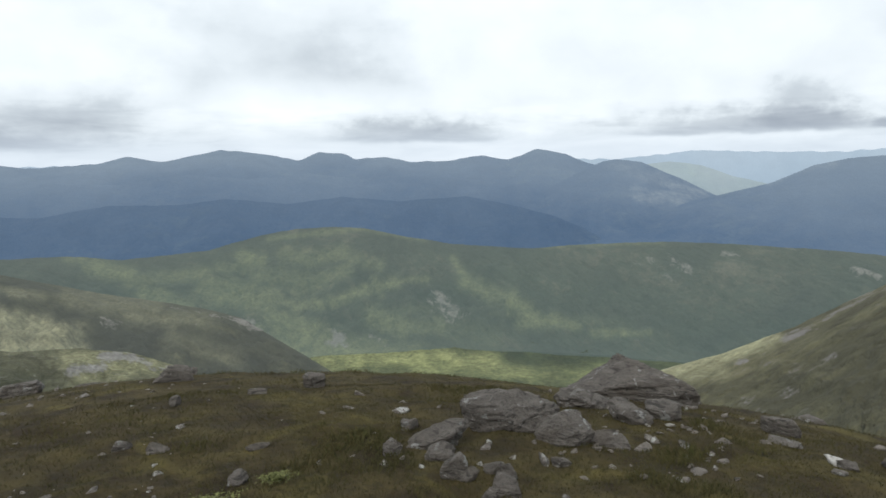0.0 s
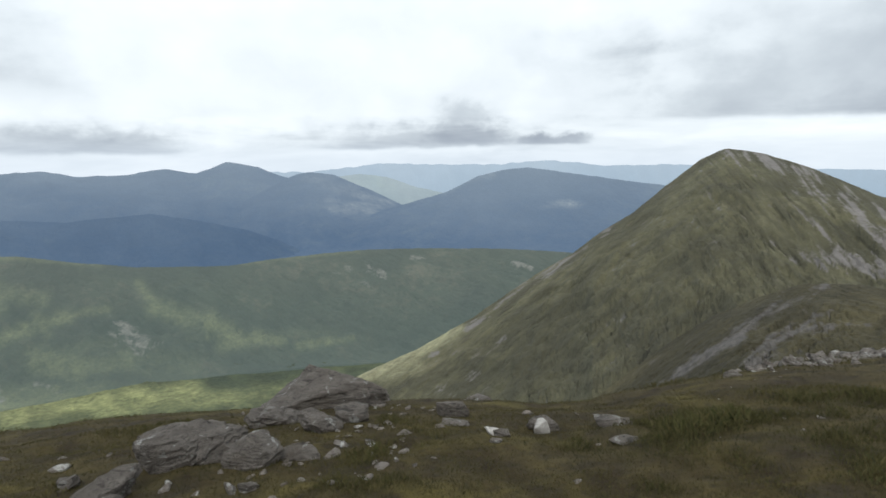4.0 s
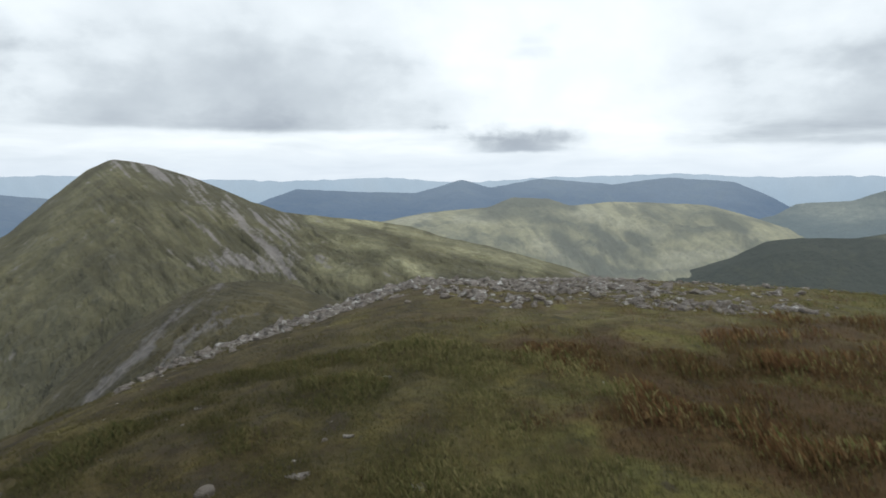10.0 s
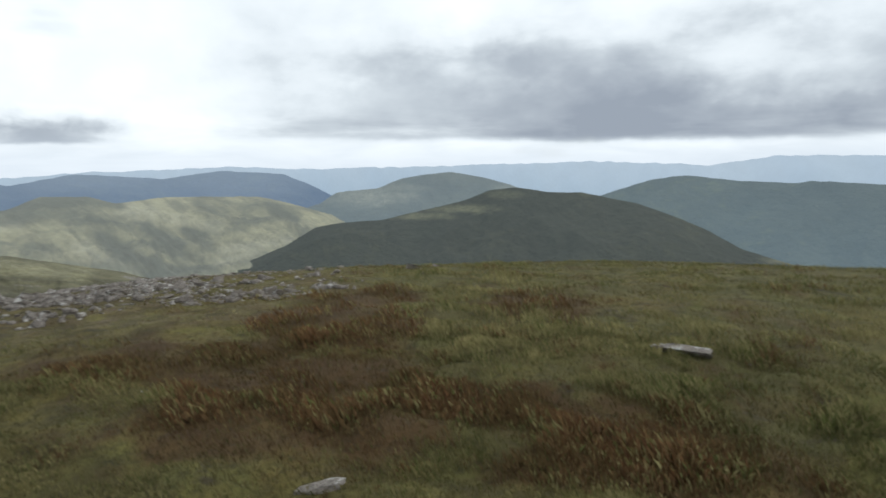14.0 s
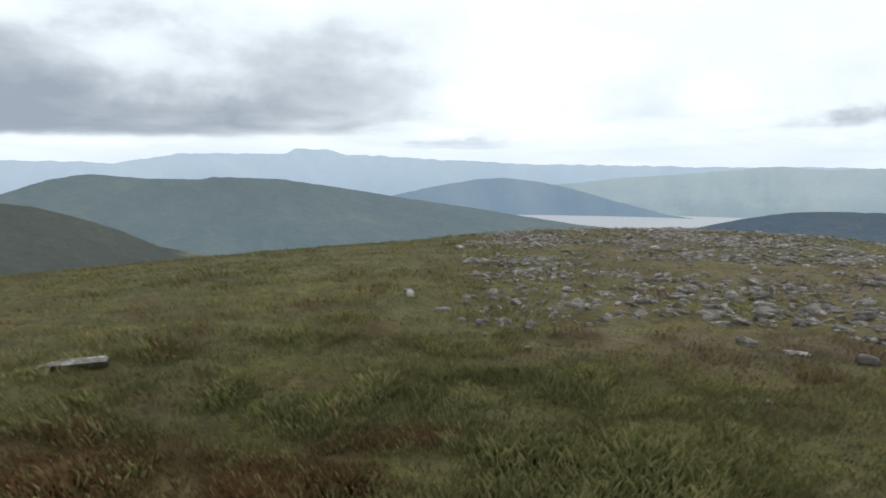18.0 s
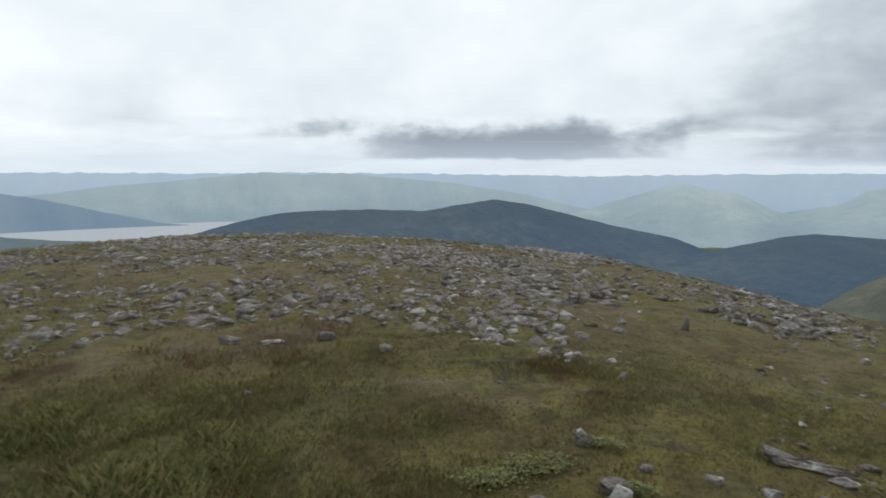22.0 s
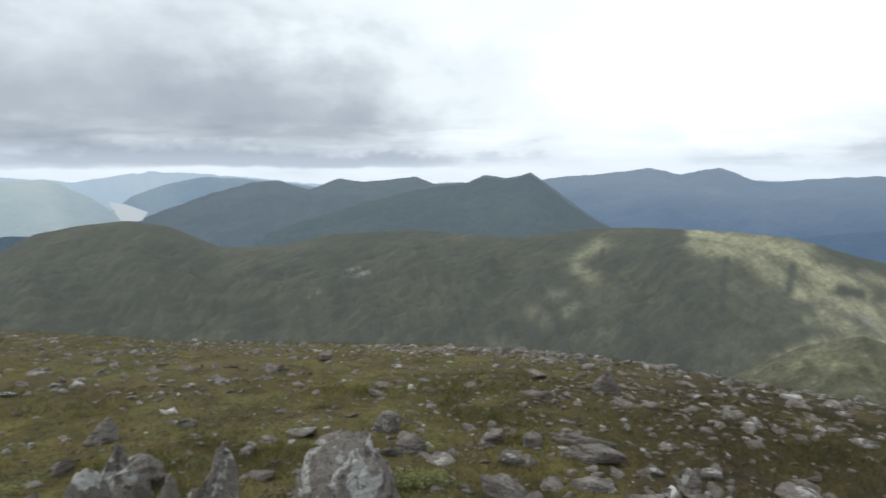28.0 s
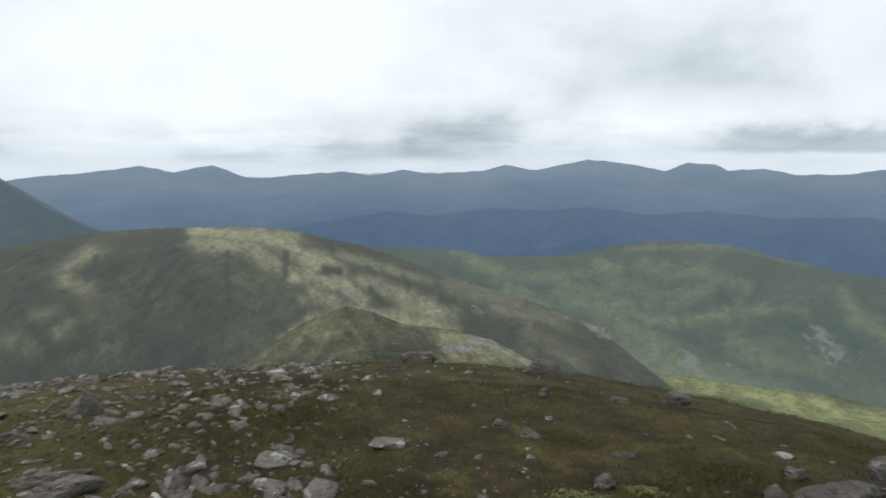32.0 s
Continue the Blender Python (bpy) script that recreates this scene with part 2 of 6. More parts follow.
def hill_material(name, dark, mid, light, rock, size, bare=0.62, lines=0.3, air=0.0, air_colour=(0.3, 0.4, 0.5), facing=0.0, slant=0.0, lit=None, even=0.0, air_low=None, grain=0.0, beams=0.0):
    """Moor vegetation on a hill: heather and grass in patches, with bare rock; the cover's bright and dark marks paint
    sunlight and shade into it; air: the share of haze put in as emission.
    """
    m, n, shader, out, place = material(name)
    p = place.outputs["Position"]
    att = n.add("ShaderNodeAttribute", attribute_name="cover")
    kinds = n.tree.nodes.new("ShaderNodeSeparateColor")
    n.link(att.outputs["Color"], kinds.inputs[0])
    stone, bright, heath = kinds.outputs
    patch = n.noise(p, 1 / size, 6, 0.62, 0.4)
    small = n.noise(p, 9 / size, 5, 0.65)
    q = n.stretch(n.stretch(p, turn=(0, 0, radians(facing))), turn=(0, radians(-slant), 0))
    streak = n.noise(n.stretch(q, (1, 0.5, 0.16)), 9 / size, 5, 0.62, 0.5)
    if grain:                                        # the lines down which water and stones run
        streak = n.math("ADD", n.math("MULTIPLY", streak, 1 - grain), n.math("MULTIPLY", att.outputs["Alpha"], grain))
    col = n.mix(n.ramp(patch, (0.38, 0.0), (0.55, 1.0)), dark, mid)
    col = n.mix(n.ramp(n.math("ADD", n.math("MULTIPLY", patch, 0.6), n.math("MULTIPLY", small, 0.4)), (0.54, 0.0), (0.66, 1.0)), col, light)
    col = n.mix(n.math("MULTIPLY", n.ramp(streak, (0.35, 1.0), (0.55, 0.0)), lines), col, dark)
    crag = n.math("ADD", n.math("MULTIPLY", streak, 0.62), n.math("MULTIPLY", n.noise(p, 26 / size, 5, 0.65), 0.38))
    mottle = n.noise(p, 30 / size, 5, 0.7)
    tex = n.math("ADD", n.math("ADD", n.math("MULTIPLY", small, 0.4), n.math("MULTIPLY", streak, 0.25)), n.math("MULTIPLY", mottle, 0.35))
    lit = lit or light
    # sunlit patches, painted into the grass colour
    painted_sun = n.mix(small, tuple(c * 0.65 for c in lit), tuple(min(0.5, c * 1.3) for c in lit))
    col = n.mix(n.math("MULTIPLY", bright, n.math("MULTIPLY_ADD", tex, 2.6, -0.65), clamp=True), col, painted_sun)
    # cloud shade and dark gullies, painted into the colour
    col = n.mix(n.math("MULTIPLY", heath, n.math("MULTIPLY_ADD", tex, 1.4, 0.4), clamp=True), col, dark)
    crag = n.math("ADD", crag, n.math("MULTIPLY", stone, 0.26))
    scree = n.mix(n.noise(p, 40 / size, 4, 0.7), tuple(c * 0.6 for c in rock), tuple(c * 1.25 for c in rock))
    col = n.mix(n.ramp(crag, (bare - 0.02, 0.0), (bare + 0.11, 1.0)), col, scree)
    fleck = n.ramp(mottle, (0.30, 0.72 + 0.2 * even), (0.5, 1.0), (0.70, 1.28 - 0.2 * even))
    col = n.mix(1.0, col, fleck, "MULTIPLY")
    hollow = n.ramp(n.noise(n.stretch(q, (1, 0.6, 0.3)), 4 / size, 5, 0.6, 0.8), (0.36, 0.6 + 0.3 * even), (0.55, 1.0))
    col = n.mix(1.0, col, hollow, "MULTIPLY")
    n.link(col, shader.inputs["Base Color"])
    bump(n, shader, n.math("ADD", n.math("ADD", small, streak), n.math("MULTIPLY", mottle, 0.4)), 1.0, size / 22)
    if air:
        # aerial haze, darker towards the foot, put in as emission
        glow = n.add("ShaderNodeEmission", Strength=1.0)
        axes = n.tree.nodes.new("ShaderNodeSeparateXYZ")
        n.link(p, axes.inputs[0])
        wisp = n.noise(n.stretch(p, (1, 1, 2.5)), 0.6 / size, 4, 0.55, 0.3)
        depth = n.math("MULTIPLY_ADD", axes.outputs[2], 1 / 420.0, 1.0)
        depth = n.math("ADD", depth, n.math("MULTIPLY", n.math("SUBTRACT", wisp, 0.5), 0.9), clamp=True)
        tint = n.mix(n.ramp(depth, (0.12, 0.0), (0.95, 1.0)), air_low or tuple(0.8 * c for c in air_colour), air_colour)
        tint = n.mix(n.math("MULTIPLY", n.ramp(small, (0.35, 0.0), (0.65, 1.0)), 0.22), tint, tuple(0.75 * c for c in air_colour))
        if beams:                                    # slanting sunbeams, painted into the haze colour
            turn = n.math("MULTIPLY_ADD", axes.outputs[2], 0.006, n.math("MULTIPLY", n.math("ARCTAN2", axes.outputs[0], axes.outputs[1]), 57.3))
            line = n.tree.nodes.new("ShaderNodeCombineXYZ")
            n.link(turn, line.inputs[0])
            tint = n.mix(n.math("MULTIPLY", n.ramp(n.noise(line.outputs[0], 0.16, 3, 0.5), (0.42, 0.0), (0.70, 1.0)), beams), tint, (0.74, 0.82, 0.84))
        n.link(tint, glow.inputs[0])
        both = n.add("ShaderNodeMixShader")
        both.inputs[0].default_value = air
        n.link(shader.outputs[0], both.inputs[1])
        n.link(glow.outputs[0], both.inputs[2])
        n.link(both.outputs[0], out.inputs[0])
    return m


def turf_material():
    m, n, shader, out, place = material("summit_turf", 0.95)
    p = place.outputs["Position"]
    veg = n.add("ShaderNodeAttribute", attribute_name="cover")
    split = n.tree.nodes.new("ShaderNodeSeparateColor")
    n.link(veg.outputs["Color"], split.inputs[0])
    rust, lush, bare = split.outputs
    heath = n.add("ShaderNodeAttribute", attribute_name="heath").outputs["Fac"]
    fine = n.noise(p, 14.0, 6, 0.7)
    tuft = n.noise(p, 2.6, 5, 0.6, 0.5)
    wide = n.noise(p, 0.55, 4, 0.55)
    col = n.mix(n.ramp(tuft, (0.35, 0.0), (0.65, 1.0)), (0.040, 0.036, 0.012), (0.150, 0.128, 0.038))
    col = n.mix(n.math("MULTIPLY", n.ramp(wide, (0.4, 0.0), (0.6, 1.0)), 0.6), col, (0.070, 0.050, 0.022))
    moss = n.noise(p, 1.7, 5, 0.65, 0.8)
    col = n.mix(n.ramp(moss, (0.52, 0.0), (0.62, 0.8)), col, n.mix(fine, (0.055, 0.056, 0.014), (0.15, 0.145, 0.042)))
    col = n.mix(n.ramp(moss, (0.36, 0.8), (0.45, 0.0)), col, n.mix(fine, (0.040, 0.028, 0.013), (0.125, 0.085, 0.036)))
    col = n.mix(n.math("MULTIPLY", lush, 0.7), col, n.mix(tuft, (0.042, 0.046, 0.014), (0.098, 0.094, 0.033)))
    col = n.mix(n.math("MULTIPLY", rust, 0.85), col, n.mix(tuft, (0.036, 0.019, 0.008), (0.078, 0.040, 0.016)))
    col = n.mix(n.math("MULTIPLY", bare, n.ramp(tuft, (0.46, 0.0), (0.62, 0.75))), col, (0.110, 0.082, 0.062))
    # browner turf on the northern side, with cloud shade put into its colour
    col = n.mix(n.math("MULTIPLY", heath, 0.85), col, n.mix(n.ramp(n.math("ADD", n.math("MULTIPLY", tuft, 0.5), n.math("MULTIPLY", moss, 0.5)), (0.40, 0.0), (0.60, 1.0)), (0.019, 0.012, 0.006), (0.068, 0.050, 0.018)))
    cushion = n.noise(p, 0.9, 5, 0.6, 0.9)
    col = n.mix(n.math("MULTIPLY", n.ramp(cushion, (0.54, 0.0), (0.64, 1.0)), n.math("SUBTRACT", 0.5, n.math("MULTIPLY", lush, 0.35))), col, n.mix(fine, (0.085, 0.074, 0.018), (0.185, 0.155, 0.042)))
    peat = n.noise(p, 1.25, 6, 0.65, 1.2)
    col = n.mix(n.ramp(peat, (0.33, 0.85), (0.42, 0.0)), col, n.mix(fine, (0.014, 0.011, 0.007), (0.055, 0.042, 0.026)))
    col = n.mix(n.ramp(fine, (0.36, 0.55), (0.5, 0.0)), col, (0.025, 0.022, 0.010))
    n.link(col, shader.inputs["Base Color"])
    bump(n, shader, n.math("ADD", fine, tuft), 0.8, 0.05)
    return m


def rock_material(name="schist", spread=0.575, least=0.12, blotch=9.0, tone=1.0, bands=(3, 5, 10), joints=(1.2, 1.2, 7.0)):
    m, n, shader, out, place = material(name, 0.85)
    p = place.outputs["Position"]
    info = n.tree.nodes.new("ShaderNodeObjectInfo")
    isle = place.outputs["Random Per Island"]
    layers = n.noise(n.stretch(p, bands, (0, 0, 0), (0.5, 0.3, 0)), 1.6, 6, 0.65, 0.4)
    grain = n.noise(p, 60.0, 4, 0.65)
    lichen = n.noise(p, blotch, 6, 0.6, 0.5)
    pick = n.math("FRACT", n.math("ADD", info.outputs["Random"], isle))
    base = n.mix(n.ramp(layers, (0.3, 0.0), (0.7, 1.0)), (0.130, 0.114, 0.099), (0.34, 0.308, 0.276))
    base = n.mix(n.math("MULTIPLY", pick, 0.5), base, (0.27, 0.245, 0.222))
    base = n.mix(n.ramp(n.noise(p, 2.6, 4, 0.6), (0.55, 0.0), (0.70, 0.55)), base, (0.115, 0.092, 0.066))
    base = n.mix(n.ramp(pick, (0.975, 0.0), (0.985, 1.0)), base, (0.50, 0.48, 0.45))
    pale = n.ramp(n.math("ADD", lichen, n.math("MULTIPLY", n.math("SUBTRACT", n.noise(p, 38.0, 4, 0.6), 0.5), 0.14)), (spread, 0.0), (spread + 0.015, 0.95))
    pale = n.math("MULTIPLY", pale, n.ramp(pick, (0.30, least), (0.45, 1.0)))
    base = n.mix(pale, base, n.mix(grain, (0.40, 0.40, 0.38), (0.66, 0.66, 0.63)))
    base = n.mix(n.ramp(n.noise(p, 19.0, 3, 0.55), (0.27, 0.8), (0.33, 0.0)), base, (0.03, 0.028, 0.025))
    seam = n.noise(n.stretch(p, joints, (3, 1, 2), (0.7, 0.4, 0.2) if joints[2] > 3 else (0.1, 0.35, 0.2)), 5.0, 5, 0.6, 0.5)
    base = n.mix(n.ramp(seam, (0.34, 0.75), (0.44, 0.0)), base, (0.045, 0.042, 0.038))
    base = n.mix(n.math("MULTIPLY", grain, 0.22), base, (0.06, 0.057, 0.052))
    base = n.mix(n.ramp(n.noise(p, 31.0, 5, 0.7, 0.4), (0.34, 0.6), (0.44, 0.0)), base, (0.06, 0.055, 0.05))
    n.link(n.mix(1.0, base, (tone, tone * 0.99, tone * 0.985), "MULTIPLY"), shader.inputs["Base Color"])
    pits = n.noise(p, 26.0, 5, 0.7, 0.3)
    bump(n, shader, n.math("ADD", n.math("ADD", n.math("ADD", layers, n.math("MULTIPLY", grain, 0.5)), seam), n.math("MULTIPLY", pits, 0.9)), 1.0, 0.05)
    return m


def blade_material():
    m, n, shader, out, place = material("grass_blades", 0.8)
    veg = n.add("ShaderNodeAttribute", attribute_name="cover")
    isle = place.outputs["Random Per Island"]
    wide = n.noise(place.outputs["Position"], 1.3, 3, 0.5)
    col = n.mix(n.math("MULTIPLY", isle, 0.3), veg.outputs["Color"], (0.23, 0.20, 0.09))
    col = n.mix(n.ramp(wide, (0.4, 0.35), (0.6, 0.0)), col, (0.06, 0.06, 0.02))
    n.link(col, shader.inputs["Base Color"])
    return m


def water_material():
    m, n, shader, out, place = material("loch_water", 0.12)
    shader.inputs["Base Color"].default_value = (0.02, 0.03, 0.035, 1)
    shader.inputs["IOR"].default_value = 1.33
    shader.inputs["Specular IOR Level"].default_value = 0.5
    bump(n, shader, n.noise(place.outputs["Position"], 0.05, 3, 0.6), 0.2, 1.0)
    glow = n.add("ShaderNodeEmission", Strength=1.0)           # the sky's sheen on the water, put in as emission
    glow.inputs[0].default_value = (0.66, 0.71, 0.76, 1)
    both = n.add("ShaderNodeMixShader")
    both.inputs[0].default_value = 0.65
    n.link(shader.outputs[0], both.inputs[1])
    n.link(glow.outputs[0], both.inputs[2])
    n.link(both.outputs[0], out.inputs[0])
    return m


SPOTTED = rock_material("lichened_schist", 0.545, 1.0, 5.5, bands=(9, 7, 2.5), joints=(6.0, 6.0, 1.2))
DARK_ROCK = rock_material("outcrop_schist", 0.60, 0.5, 7.0, 0.68)
TURF, ROCK, BLADE, WATER = turf_material(), rock_material(), blade_material(), water_material()


# ------------------------------------------------------------ helpers for meshes
def part(name, bm, mat, parent=None, label="", smooth=True):
    """Links a bmesh as one mesh object, under a thing or alone."""
    me = bpy.data.meshes.new(name)
    bm.to_mesh(me)
    bm.free()
    if smooth:
        me.shade_smooth()
    me.materials.append(mat)
    ob = new(name, me)
    if parent:
        ob.parent = parent
    return tagged(ob, label)


def grid_mesh(name, pts, mat, closed=False):
    """A mesh from rows of points, a numpy array (rows, columns, 3)."""
    h, w, _ = pts.shape
    i = np.arange(h - 1)[:, None] * w
    j = np.arange(w if closed else w - 1)[None, :]
    k = (j + 1) % w
    quads = np.stack([i + j, i + k, i + w + k, i + w + j], -1).reshape(-1, 4)
    return raw_mesh(name, pts.reshape(-1, 3), quads, mat)


def raw_mesh(name, verts, faces, mat, smooth=True):
    me = bpy.data.meshes.new(name)
    n = faces.shape[1]
    me.vertices.add(len(verts))
    me.vertices.foreach_set("co", np.ascontiguousarray(verts, dtype=np.float32).ravel())
    me.loops.add(faces.size)
    me.loops.foreach_set("vertex_index", np.ascontiguousarray(faces, dtype=np.int32).ravel())
    me.polygons.add(len(faces))
    me.polygons.foreach_set("loop_start", np.arange(0, faces.size, n, dtype=np.int32))
    me.update(calc_edges=True)
    if smooth:
        me.shade_smooth()
    me.materials.append(mat)
    return new(name, me)


def lattice(seed):
    rng = np.random.default_rng(seed)
    return rng.random((64, 64, 64)).astype(np.float32)


GRAIN = lattice(5)


def value_noise(x, y, z):
    """Smooth noise of arrays, -1 to 1."""
    def cell(v):
        f = np.floor(v)
        t = v - f
        return f.astype(np.int64) & 63, t * t * (3 - 2 * t)
    (a, u), (b, v), (c, w) = cell(x), cell(y), cell(z)
    a1, b1, c1 = (a + 1) & 63, (b + 1) & 63, (c + 1) & 63
    def edge(bb, cc):
        return GRAIN[a, bb, cc] * (1 - u) + GRAIN[a1, bb, cc] * u
    low = edge(b, c) * (1 - v) + edge(b1, c) * v
    high = edge(b, c1) * (1 - v) + edge(b1, c1) * v
    return (low * (1 - w) + high * w) * 2 - 1


def fractal(x, y, z, octaves=5, ridged=False):
    total, size, norm = 0, 1.0, 0
    for k in range(octaves):
        v = value_noise(x * 2**k + 13.7 * k, y * 2**k + 5.1 * k, z * 2**k + 9.3 * k)
        total = total + size * ((1 - 2 * np.abs(v)) if ridged else v)
        norm += size
        size *= 0.5
    return total / norm


# ------------------------------------------------------------ the ground
# (bearing, slope in degrees of the line from the eye that grazes the rounded summit)
BROW = [(0, 19.6), (10, 20.3), (28, 20.8), (36, 21.0), (40, 20.6), (47, 18.7), (53.6, 16.7), (60, 15.0), (66, 13.3), (71, 11.8), (76, 10.1), (85, 10.3),
        (97, 9.9), (107, 9.4), (118, 9.15), (139, 8.87), (150, 8.5), (164, 7.9), (176, 6.9), (188, 6.3), (198, 6.4), (208, 6.9), (218, 7.9),
        (225, 8.6), (233, 10.0), (240, 11.3), (250, 12.3), (262, 14.4), (276, 15.5), (292, 16.2), (312, 17.2), (329, 17.6), (343, 18.7), (352, 19.2)]
FLOOR = -420.0


def round_table(table, b):
    t = np.array(table, dtype=float)
    return np.interp(np.mod(b, 360.0), np.append(t[:, 0], 360.0 + t[0, 0]), np.append(t[:, 1], t[0, 1]))


def ground_height(b, r):
    """Height of the ground at bearing b and r metres out (arrays)."""
    brow = round_table(BROW, b)
    reach = 2.83 / np.tan(np.radians(brow))
    q = r / reach
    near = -1.23 * q**2.3
    # past the brow the flank steepens to about 30 degrees
    steep = 0.62
    slope = 2.83 / reach
    turn = reach * 1.15
    z0 = -1.23 * 1.15**2.3
    over = np.maximum(r - turn, 0)
    soft = 60.0
    flank = z0 - slope * 1.2 * over - (steep - slope * 1.2) * np.maximum(over - soft * (1 - np.exp(-over / soft)), 0)
    z = np.where(r < turn, near, flank)
    floor = FLOOR + 0.0 * b
    k = 25.0
    z = floor + k * np.logaddexp(0, (z - floor) / k)
    x, y = r * np.sin(np.radians(b)), r * np.cos(np.radians(b))
    lumps = (0.045 * fractal(x * 2.4, y * 2.4, 0 * x + 13, 3) + 0.022 * fractal(x * 7.5, y * 7.5, 0 * x + 19, 2)) * np.clip(1 - r / 30, 0, 1) + 0.05 * fractal(x * 0.55, y * 0.55, 0 * x + 3, 4) + 0.16 * fractal(x * 0.13, y * 0.13, 0 * x + 8, 2) * np.clip(r / 6, 0, 1)
    tussock = np.clip((np.mod(b, 360) - 75) / 25, 0, 1) * np.clip((225 - np.mod(b, 360)) / 20, 0, 1) * np.clip(1 - r / 25, 0, 1)
    lumps = lumps + 0.07 * tussock * fractal(x * 1.3, y * 1.3, 0 * x + 17, 3) + 0.055 * tussock * fractal(x * 3.1, y * 3.1, 0 * x + 23, 2)
    far = np.clip((r - 30) / 200, 0, 1)
    return z + lumps * np.clip(1 - r / 200, 0, 1) + far * 9.0 * fractal(x * 0.008, y * 0.008, 0 * x + 1, 5)


# bearing, distance, half width in degrees, half length as a share of the distance
RUST_SPOTS = [(88.9, 6.43, 5.1, 0.1), (95.9, 6.06, 4.7, 0.12), (102.4, 6.13, 5.2, 0.1), (110.2, 6.42, 3.7, 0.13), (106.3, 5.05, 8.0, 0.15), (100.1, 4.18, 6.3, 0.09), (109.7, 8.75, 3.7, 0.13), (92.3, 6.53, 5.6, 0.11), (99.8, 5.79, 6.7, 0.13), (110.3, 6.51, 4.1, 0.12), (108.9, 5.18, 6.2, 0.15), (102.2, 4.45, 7.4, 0.12), (95.5, 4.16, 3.2, 0.06), (112.8, 4.28, 8.0, 0.09), (121.8, 4.47, 6.4, 0.1), (133.7, 4.05, 5.9, 0.08), (127.6, 3.65, 6.2, 0.08), (122.8, 7.99, 3.1, 0.08), (128.0, 7.7, 2.0, 0.1), (139.0, 3.79, 9.1, 0.08)]
RUST_SPOTS += [(105.4, 7.57, 4.5, 0.09), (122.8, 8.24, 2.3, 0.09), (128.1, 7.72, 1.5, 0.09), (123.0, 4.49, 4.6, 0.11), (133.0, 4.28, 6.9, 0.09), (142.7, 3.9, 6.2, 0.08), (137.5, 3.62, 7.4, 0.07), (164.3, 3.88, 7.8, 0.06), (152.0, 3.41, 10.8, 0.07)]
GREEN_SPOTS = [(141.6, 4.89, 5.2, 0.09), (148.9, 4.88, 2.2, 0.07), (131.6, 10.12, 1.2, 0.07), (143.2, 5.05, 6.1, 0.14), (157.0, 4.36, 5.3, 0.09), (169.1, 4.62, 9.8, 0.15), (175.7, 3.87, 9.1, 0.1), (59.6, 5.33, 9.4, 0.14), (49.1, 5.15, 7.9, 0.14), (68.1, 5.09, 7.7, 0.09)]
STRAW_SPOTS = [(90.0, 5.45, 6.2, 0.11), (87.0, 4.96, 3.9, 0.07), (86.4, 3.88, 4.6, 0.06), (121.3, 5.97, 5.2, 0.14), (127.7, 5.66, 6.1, 0.13), (137.1, 7.38, 6.9, 0.13), (121.8, 9.49, 6.2, 0.1), (143.4, 8.12, 6.2, 0.14), (94.0, 7.7, 3.5, 0.07), (69.1, 4.52, 3.1, 0.06), (84.0, 5.8, 9.3, 0.14), (83.9, 4.59, 10.4, 0.16), (88.7, 3.71, 9.3, 0.12), (104.4, 5.52, 3.3, 0.06), (137.4, 7.59, 7.2, 0.14), (149.6, 8.27, 10.3, 0.16), (154.6, 5.55, 7.9, 0.09), (123.6, 6.0, 4.6, 0.09)]


def spots_at(b, r, spots, seed):
    """Share of a plant that grows in the given spots, with ragged edges (arrays)."""
    bb = np.mod(b, 360.0)
    x, y = r * np.sin(np.radians(b)), r * np.cos(np.radians(b))
    rag = fractal(x * 1.4, y * 1.4, 0 * x + seed, 3) + 0.5 * fractal(x * 5.5, y * 5.5, 0 * x + seed + 3, 2)
    depth = np.log(np.maximum(r, 0.1))
    total = np.zeros_like(r)
    for pb, pr, wb, wr in spots:
        d = np.hypot((bb - pb) / (1.15 * wb), (depth - math.log(pr)) / (1.15 * wr))
        total = np.maximum(total, 1.35 - d)
    return np.clip((total + 0.75 * rag - 0.1) * 1.8, 0, 1) * (total > -1.2)


def cover_at(b, r):
    """Shares of rust-red sedge, lush grass and bare stony soil on the summit (arrays)."""
    bb = np.mod(b, 360.0)
    x, y = r * np.sin(np.radians(b)), r * np.cos(np.radians(b))
    g = fractal(x * 0.5, y * 0.5, 0 * x + 31, 3)
    def span(lo, hi, soft=12.0):
        return np.clip((bb - lo) / soft, 0, 1) * np.clip((hi - bb) / soft, 0, 1)
    rust = spots_at(b, r, RUST_SPOTS, 21) * span(70, 230, 10)
    green = spots_at(b, r, GREEN_SPOTS, 27)
    lush = np.maximum(span(50, 250, 20), 0.3 * span(225, 340, 20)) * np.clip(0.75 + g, 0, 1)
    stony = span(172, 250, 10) * np.clip((r - 5.2) / 1.0, 0, 1) * np.clip((20 - r) / 6, 0, 1)
    stony = np.maximum(stony, span(203, 226, 6) * np.clip((r - 4.3) / 0.5, 0, 1) * np.clip((5.6 - r) / 0.5, 0, 1))
    stony = np.maximum(stony, span(245, 345, 15) * 0.35)
    stony = np.maximum(stony, span(60, 112, 8) * np.clip((r - 7.0) / 1.5, 0, 1))
    lush = np.maximum(0.75 * lush, green) * (1 - 0.8 * stony)
    stony = stony * np.clip(0.55 + 1.2 * fractal(x * 0.7, y * 0.7, 0 * x + 61, 3), 0.1, 1)
    return rust * (1 - green * 0.4), lush, np.clip(stony, 0, 1)


